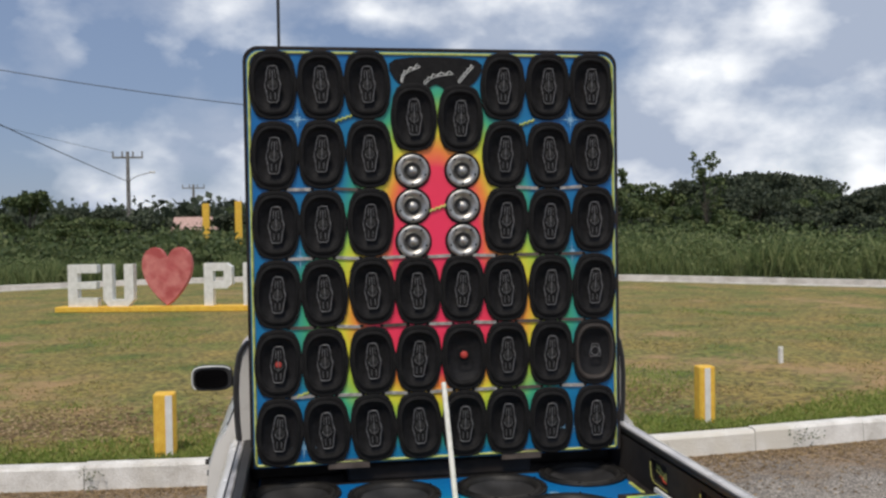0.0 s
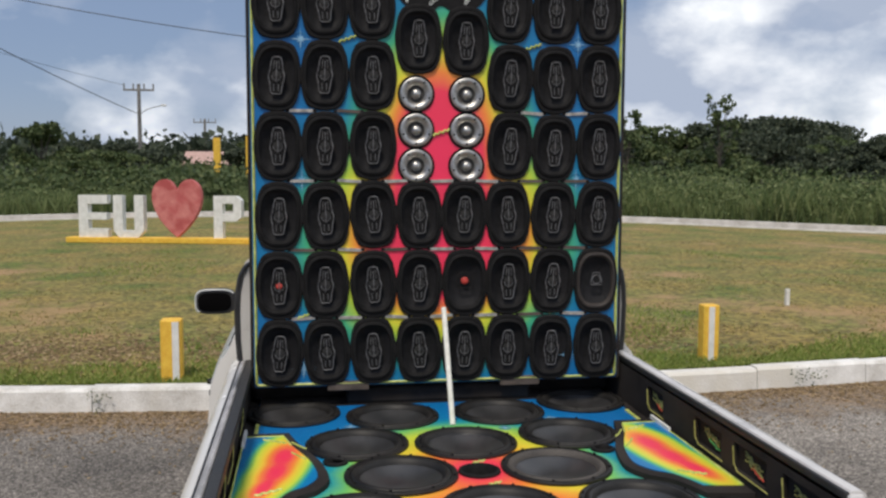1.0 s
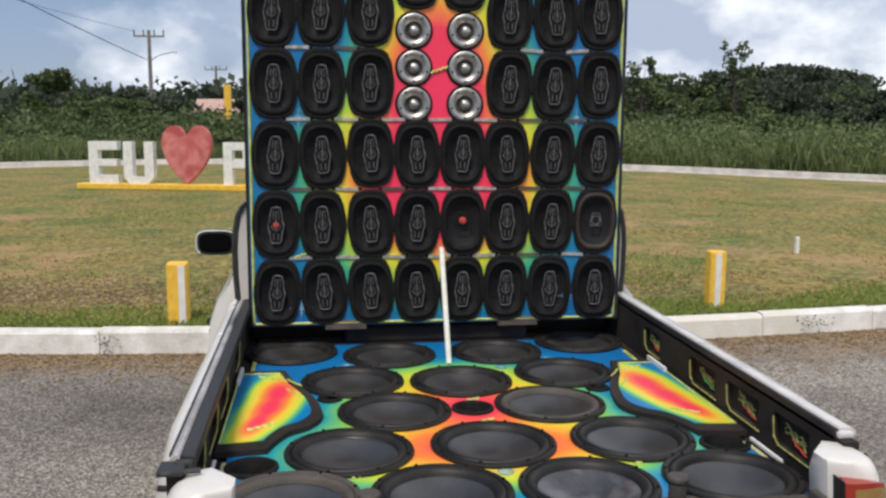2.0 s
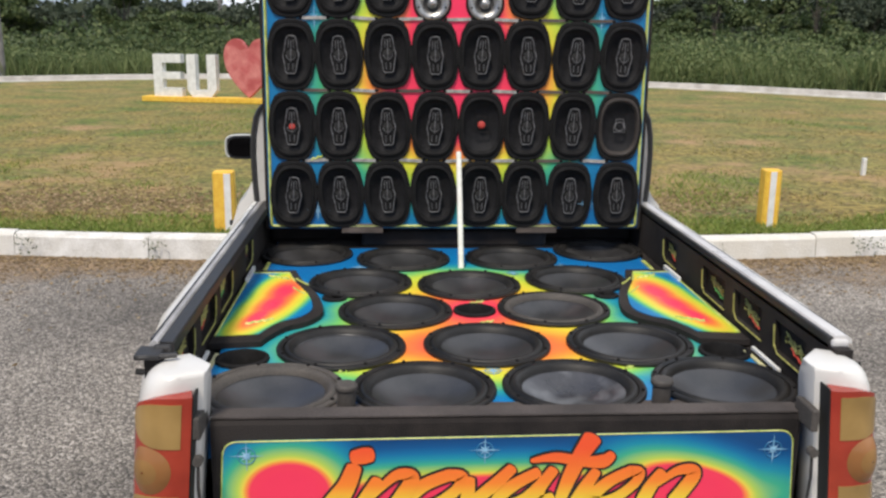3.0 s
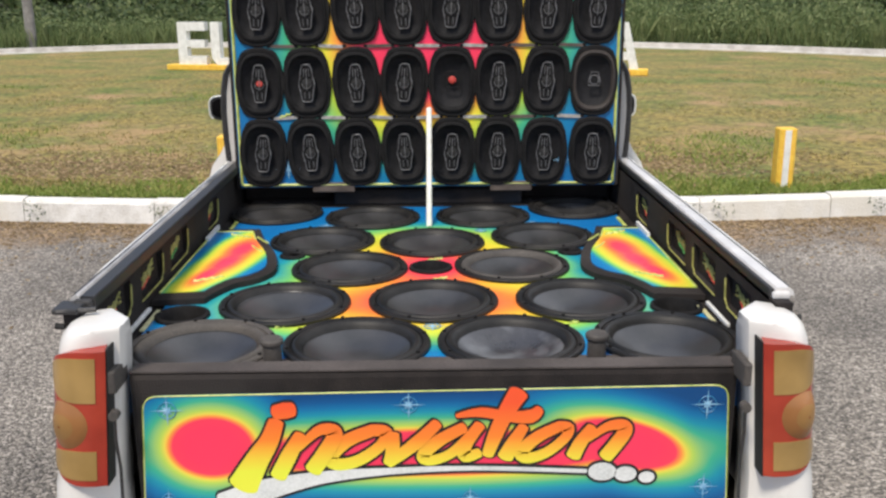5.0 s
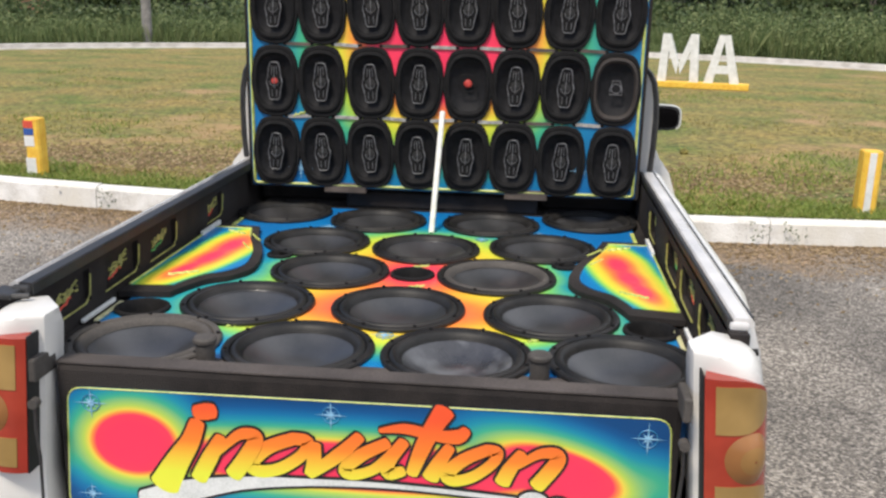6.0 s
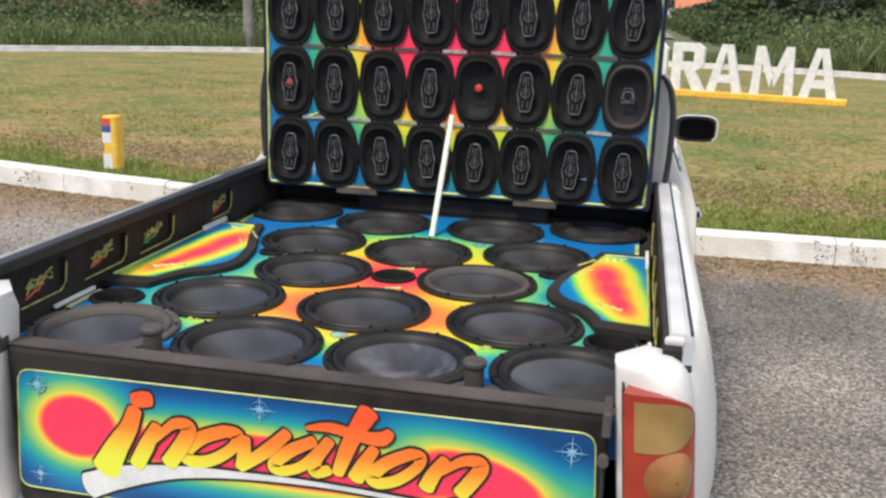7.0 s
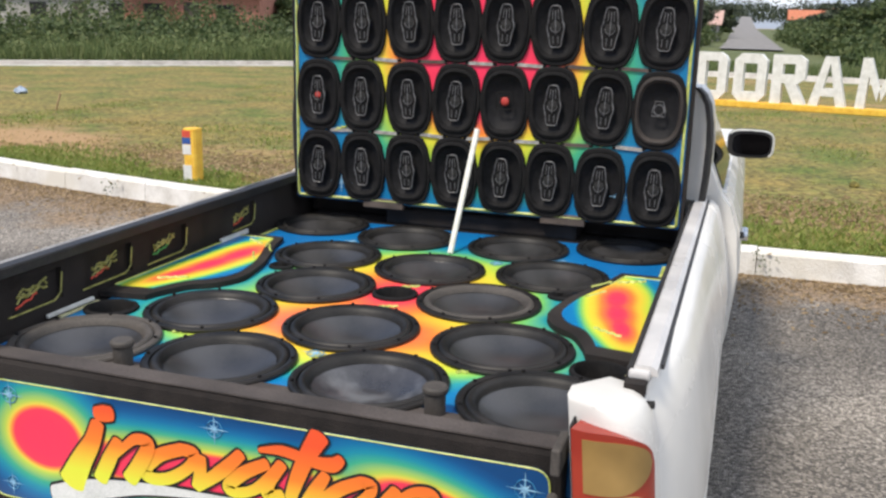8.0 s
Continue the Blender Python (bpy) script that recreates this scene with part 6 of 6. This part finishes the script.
# broad crowns at the right, thinner trees between, mixed ones along the ring road
tree(32.5, 58.0, 5.9, 10.0, LEAF_DARK, 0.15, 16000, "broad umbrella-crowned dark green tree", "umbrella", 1)
tree(49.0, 57.0, 6.5, 12.0, LEAF_DARK, 0.15, 16000, "broad umbrella-crowned dark green tree", "umbrella", 2)
tree(17.6, 35.0, 4.6, 1.7, LEAF_MID, 0.09, 700, "slender sparse young tree", "sparse", 3)
tree(13.6, 36.0, 4.0, 1.6, LEAF_MID, 0.09, 900, "slender sparse young tree", "sparse", 4)
rt_ = random.Random(21)
for i in range(16):
    x = 13 + i * 1.75 + rt_.uniform(-0.6, 0.6)
    y = 38 + rt_.uniform(-2, 5)
    tree(x, y, rt_.choice((1.9, 2.3, 2.7, 3.1, 3.5)), rt_.uniform(2.4, 4.2), LEAF_DARK if i % 3 else LEAF_MID, 0.085, 5200, "bushy dark green tree at the wood's edge", "round", 100 + i)
for i in range(14):
    x = 5 + i * 2.2 + rt_.uniform(-0.6, 0.6)
    tree(x + 2, 46 + rt_.uniform(-3, 6), rt_.uniform(2.6, 4.1), rt_.uniform(3.4, 5.5), LEAF_DARK if i % 2 else LEAF_MID, 0.11, 4200, "bushy dark green tree at the wood's edge", "round", 200 + i)
for i in range(16):
    x = -36 + i * 2.2 + rt_.uniform(-0.8, 0.8)
    y = 50 + rt_.uniform(-6, 10)
    if -9.0 < x < -2.0:
        continue
    tree(x, y, rt_.uniform(2.2, 3.6) + (1.2 if i in (0, 1, 9) else 0), rt_.uniform(3.0, 5.5), (LEAF_DARK, LEAF_MID, LEAF_DARK, LEAF_MID)[i % 4], 0.11, 3800, "mid-green tree on the far roadside", "round", 300 + i)


def blade_field(name, xs_, ys_, zs_, h, w, material, lean=0.35):
    n = len(xs_)
    a = rng.uniform(0, 2 * np.pi, n)
    hh = h * rng.uniform(0.5, 1.25, n)
    lx, ly = rng.normal(0, lean, n) * hh, rng.normal(0, lean, n) * hh
    c, s = np.cos(a) * w / 2, np.sin(a) * w / 2
    z = np.asarray(zs_)
    v = np.stack([np.stack([xs_ - c, ys_ - s, z], 1), np.stack([xs_ + c, ys_ + s, z], 1),
                  np.stack([xs_ + c * 0.5 + lx * 0.5, ys_ + s * 0.5 + ly * 0.5, z + hh * 0.65], 1), np.stack([xs_ + lx, ys_ + ly, z + hh], 1)], 1).reshape(-1, 3)
    f = np.arange(n * 4).reshape(-1, 4)
    return sheet(name, v.tolist(), f.tolist(), material)


def behind_far(n, lo, hi, t0=0.0, t1=1.0):
    """Random places a little outside the far kerb."""
    L = np.array(FAR_LINE)
    q = rng.uniform(t0, t1, n) * (len(L) - 1.001)
    i = q.astype(int)
    p = L[i] + (L[i + 1] - L[i]) * (q - i)[:, None]
    d = L[i + 1] - L[i]
    d /= np.linalg.norm(d, axis=1)[:, None]
    off = rng.uniform(lo, hi, n)
    return p[:, 0] - d[:, 1] * off, p[:, 1] + d[:, 0] * off


def open_road(x, y, m=0.3):
    return (x < -1.0 - m) | (x > 4.0 + m) | (y < 27.0)


# tall grass and scrub behind the far kerb
gx, gy = behind_far(100000, 0.4, 5.0)
mound = np.array([noise.noise((a * 0.45, b * 0.45, 0)) + 0.5 * noise.noise((a * 1.3, b * 1.3, 5)) for a, b in zip(gx, gy)])
hgt = np.where(gx > 4, 0.80 + 0.75 * mound, 0.55 + 0.4 * mound)
hgt = np.where(open_road(gx, gy, 0.5), hgt, 0.30)
hgt = np.maximum(hgt, 0.15)
ob = blade_field("tall_grass", gx, gy, np.full(len(gx), LZ), hgt * 0.85, 0.026, LEAF_LIGHT, 0.20)
tagged(ob, "tall light green wild grass along the far kerb", "grass", kind="stuff")
cs, rs = [], []
bx, by = behind_far(420, 3.0, 12.0)
for a, b in zip(bx, by):
    if open_road(a, b, 1.2):
        r = rng.uniform(0.5, 1.1)
        cs.append((a, b, LZ + r * 0.6))
        rs.append((r * 1.1, r * 1.1, r * (0.95 if a > 4 else 0.75)))
for i in range(46):
    r = rng.uniform(0.8, 1.5)
    cs.append((rng.uniform(-36, -19), rng.uniform(31, 38), LZ + r * rng.uniform(0.5, 0.9)))
    rs.append((r * 1.1, r * 1.1, r))
tagged(leaves("scrub", cs, rs, 104000, 0.075, LEAF_MID), "dense green scrub bushes behind the grass", "bushes", kind="stuff")
# scrub closing in on both sides of the town road
cs, rs = [], []
for i in range(520):
    y = rng.uniform(31, 110)
    side = 1 if i % 2 else -1
    r = rng.uniform(0.5, 1.2) * (1 + (y - 30) / 120)
    mid = 0.5 if y < 75 else 0.5 - (y - 75) * 0.02
    half = 2.6 if y > 50 else 3.4
    x = mid + side * (half + r + rng.uniform(0, 1) ** 1.6 * 12)
    cs.append((x, y, LZ + 0.1 + r * 0.55))
    rs.append((r * 1.15, r * 1.15, r * 0.9))
tagged(leaves("roadside_scrub", cs, rs, 90000, 0.11, LEAF_MID), "dense green bushes beside the town road", "bushes", kind="stuff")
# feathery grass clumps in front
cs, rs = [], []
bx, by = behind_far(420, 0.7, 4.0)
for a, b in zip(bx, by):
    if open_road(a, b, 0.8):
        r = rng.uniform(0.3, 0.75) * (1.45 if a > 4 else 0.8)
        cs.append((a, b, LZ + r * 0.6))
        rs.append((r * 1.2, r * 1.2, r))
tagged(leaves("wild_grass_clumps", cs, rs, 150000, 0.065, LEAF_LIGHT, None, 0.28), "feathery light green grass clumps", "grass", kind="stuff")
# distant wood
cs, rs = [], []
for i in range(420):
    a = rng.uniform(-150, 150)
    if -8 < a < 12:
        continue
    r = rng.uniform(2.0, 4.5)
    y = rng.uniform(95, 170)
    cs.append((a, y, 1.0 + r * 0.35 + (y - 95) * 0.015))
    rs.append((r * 1.6, r * 1.2, r * 0.75))
for i in range(90):
    r = rng.uniform(3.0, 6.0)
    cs.append((rng.uniform(-60, 60), rng.uniform(425, 500), 6.0 + r * 0.5))
    rs.append((r * 1.8, r * 1.3, r))
tagged(leaves("distant_wood", cs, rs, 72000, 0.5, LEAF_DARK), "dark green distant woodland", "woodland", kind="stuff")
# scrub and trees along the town road
for i in range(9):
    for sx in (-1, 1):
        y = 62 + i * 13
        tree((1.5 + sx * (4.6 + rt_.uniform(0, 2.2))), y, rt_.uniform(2.2, 3.6), rt_.uniform(3.0, 4.4), LEAF_MID if i % 2 else LEAF_DARK, 0.14, 2400, "green tree beside the town road", "round", 400 + i * 2 + sx)

# lawn grass
n_g = 130000
gx = rng.uniform(-9, 9, n_g)
gy = near_y(gx) + 0.16 + rng.uniform(0, 1, n_g) ** 2.2 * 11
patch = np.array([noise.noise((a * 0.5, b * 0.5, 3.0)) + 0.5 * noise.noise((a * 1.7, b * 1.7, 8.0)) for a, b in zip(gx, gy)])
dist_k = gy - near_y(gx)
keep = (rng.uniform(0, 1, n_g) < np.where(dist_k < 0.9, 1.0, np.where(patch > 0.05, 0.55, 0.06)))
gx, gy, dist_k, patch = gx[keep], gy[keep], dist_k[keep], patch[keep]
green = (dist_k < 0.9 + patch * 1.2) | (patch > 0.35)
ob = blade_field("lawn_grass", gx[green], gy[green], np.full(green.sum(), LZ), 0.045, 0.012, GRASS_G, 0.6)
tagged(ob, "short green grass along the kerb", "grass", kind="stuff")
ob = blade_field("dry_lawn_grass", gx[~green], gy[~green], np.full((~green).sum(), LZ), 0.022, 0.012, GRASS, 0.8)
tagged(ob, "short dry brownish lawn grass", "grass", kind="stuff")
# dry litter and grit gathered along the kerb and on the bare soil
def litter(name, n, place, size, material, label):
    x, y, z = place(n)
    a = rng.uniform(0, 2 * np.pi, n)
    sz = size * rng.uniform(0.4, 1.4, n)
    tilt = rng.uniform(-0.4, 0.4, n)
    p = np.stack([x, y, z], 1)
    u = np.stack([np.cos(a), np.sin(a), tilt], 1) * sz[:, None]
    w = np.stack([-np.sin(a), np.cos(a), tilt * 0.5], 1) * (sz * 0.55)[:, None]
    up = np.array([0, 0, 1.0]) * (sz * 0.35)[:, None]
    v = np.stack([p - u, p + w, p + u, p - w, p + up], 1).reshape(-1, 3)
    k = np.arange(n) * 5
    f = np.concatenate([np.stack([k + i, k + (i + 1) % 4, k + 4], 1) for i in range(4)])
    return tagged(sheet(name, v.tolist(), f.tolist(), material), label, "litter", kind="stuff")


def along_kerb(n):
    x = rng.uniform(-8, 8, n)
    return x, near_y(x) - 0.01 - rng.exponential(0.28, n), np.full(n, GZ + 0.003)


def on_bare(n):
    x = np.where(rng.uniform(0, 1, n) < 0.65, rng.normal(-3.2, 1.6, n), rng.normal(1.6, 0.9, n))
    return x, 4.75 + rng.normal(0, 0.42, n) + 0.03 * x * x * 0.3, np.full(n, LZ + 0.003)


LITTER = leaf_mat("dry_litter", (0.12, 0.08, 0.04), (0.26, 0.18, 0.09), (0.45, 0.34, 0.20))
litter("kerb_litter", 15000, along_kerb, 0.015, LITTER, "brown dry leaf litter and grit along the kerb")
litter("soil_clods", 9000, on_bare, 0.022, LITTER, "dry reddish soil clods and straw on the lawn")
# weeds growing on the kerb
for i, x in enumerate((-2.9, -1.95, 1.05, 2.15, 3.35, 3.5, -4.4, 1.9)):
    y = near_y(x) - 0.02
    wd = thing("weed", "small green weed growing at the kerb", "weed", at=(x, y, GZ))
    leaves("leaf_tuft", [(0, -0.03, 0.05), (0.05, -0.02, 0.10), (-0.04, -0.015, 0.13)], [(0.05, 0.02, 0.05)] * 3, 56, 0.008, LEAF_MID, wd)

# ---------------------------------------------------------------- power poles, street lamp, town
def power_pole(x, y, h, r, arm, lamp=False):
    p = thing("power_pole", "grey concrete power pole with crossarm", "utility pole", "power poles", at=(x, y, LZ))
    part("shaft", tube(bmesh.new(), [(0, 0, 0), (0, 0, h)], [r, r * 0.62], 10), CONCRETE, p)
    if arm:
        part("crossarm", box(bmesh.new(), -arm, arm, -0.06, 0.06, h - 0.45, h - 0.33, 0.01), CONCRETE, p)
        for q in (-0.95, -0.35, 0.35, 0.95):
            part("insulator", tube(bmesh.new(), [(arm * q, 0, h - 0.33), (arm * q, 0, h + 0.02)], 0.05, 8), CONCRETE, p)
    if lamp:
        part("lamp_arm", tube(bmesh.new(), smooth_line([(0, 0, h * 0.70), (0.5, 0, h * 0.76), (1.5, 0, h * 0.80)], 4, closed=False), 0.03, 6), CONCRETE, p)
        part("lamp_head", box(bmesh.new(), 1.4, 1.75, -0.08, 0.08, h * 0.79, h * 0.81, 0.02), WHITE, p)
    return p


power_pole(-11.5, 60, 6.9, 0.17, 0.98, True)
power_pole(-11.95, 25.4, 7.0, 0.16, 0.9)
power_pole(-11.6, 100, 6.6, 0.2, 1.2)


def cable(a, b, sag, r=0.012):
    c = thing("power_line", "thin dark overhead power cable", "cable", "power lines", at=a)
    pts = []
    for i in range(25):
        t = i / 24
        p = Vector(a).lerp(Vector(b), t) - Vector(a)
        p.z -= sag * 4 * t * (1 - t)
        pts.append(p)
    part("wire", tube(bmesh.new(), pts, r, 5), TRIM, c)


cable((-22.3, 15, 12.9), (-11.5, 60, 5.0), 0.5, 0.025)
cable((-26, 40, 11.6), (9, 40, 6.6), 0.9, 0.02)
cable((-34, 40, 13.5), (-12.4, 60, 6.9), 0.6, 0.012)


def house(x, y, w, d, h, wall_m, roof_m, label, rot=0.0, z=0.1):
    hs = thing("house", label, "house", at=(x, y, z))
    hs.rotation_euler = (0, 0, radians(rot))
    bm = box(bmesh.new(), -w / 2, w / 2, -d / 2, d / 2, 0, h)
    part("wall", bm, wall_m, hs)
    bm = bmesh.new()
    e = 0.4
    loft(bm, [[(xx, -d / 2 - e, h - 0.1), (xx, 0, h + d * 0.22), (xx, d / 2 + e, h - 0.1), (xx, d / 2 + e, h - 0.22), (xx, 0, h + d * 0.22 - 0.14), (xx, -d / 2 - e, h - 0.22)] for xx in (-w / 2 - e, w / 2 + e)])
    bmesh.ops.recalc_face_normals(bm, faces=bm.faces)
    part("roof", bm, roof_m, hs)
    for q in (-0.28, 0.25):
        wnd = part("window", box(bmesh.new(), w * q - 0.5, w * q + 0.5, -d / 2 - 0.03, -d / 2 + 0.05, 0.9, 1.9, 0.02), DARK, hs)
    part("door", box(bmesh.new(), -0.4, 0.4, -d / 2 - 0.025, -d / 2 + 0.05, 0, 2.0, 0.02), BARK, hs)
    return hs


house(-28, 42, 7, 6, 2.6, BRICK_RED, ROOF_RED, "red brick house with clay tile roof behind scrub", 20)
house(-38, 46, 9, 6, 2.8, PLASTER, ROOF_RED, "grey plastered house with clay roof", 15)
house(10.5, 170, 9, 7, 3.0, PLASTER, ROOF_RED, "pale house with red clay roof beside the town road", 0)
house(13.0, 128, 8, 7, 2.6, BRICK_RED, ROOF_RED, "brick house with red clay roof beside the town road", 0)
house(-17.5, 150, 14, 6, 2.6, PLASTER, ROOF_RED, "pale house with pinkish roof among trees", 0)
house(-45, 150, 9, 6, 3.0, PLASTER, ROOF_RED, "pale house with red roof among trees", 0)
brd = thing("notice_board", "small weathered white notice board in the scrub", "sign", at=(-25.5, 24.5, LZ))
part("board", box(bmesh.new(), -0.45, 0.45, -0.02, 0.02, 0.75, 1.35, 0.01), PLASTER, brd)
for q in (-0.35, 0.35):
    part("leg", box(bmesh.new(), q - 0.03, q + 0.03, -0.02, 0.02, 0, 0.8), BARK, brd)
house(-7.0, 86, 9, 5, 1.75, PLASTER, PINK_ROOF, "low pale house with pinkish roof among trees")
for x in (-5.0, -3.4):
    col = thing("yellow_pillar", "yellow painted pillar by the town road", "pillar", "yellow pillars", at=(x, 44, LZ))
    part("shaft", box(bmesh.new(), -0.17, 0.17, -0.17, 0.17, 0, 2.95 if x < -4 else 3.05, 0.03), YELLOW, col)
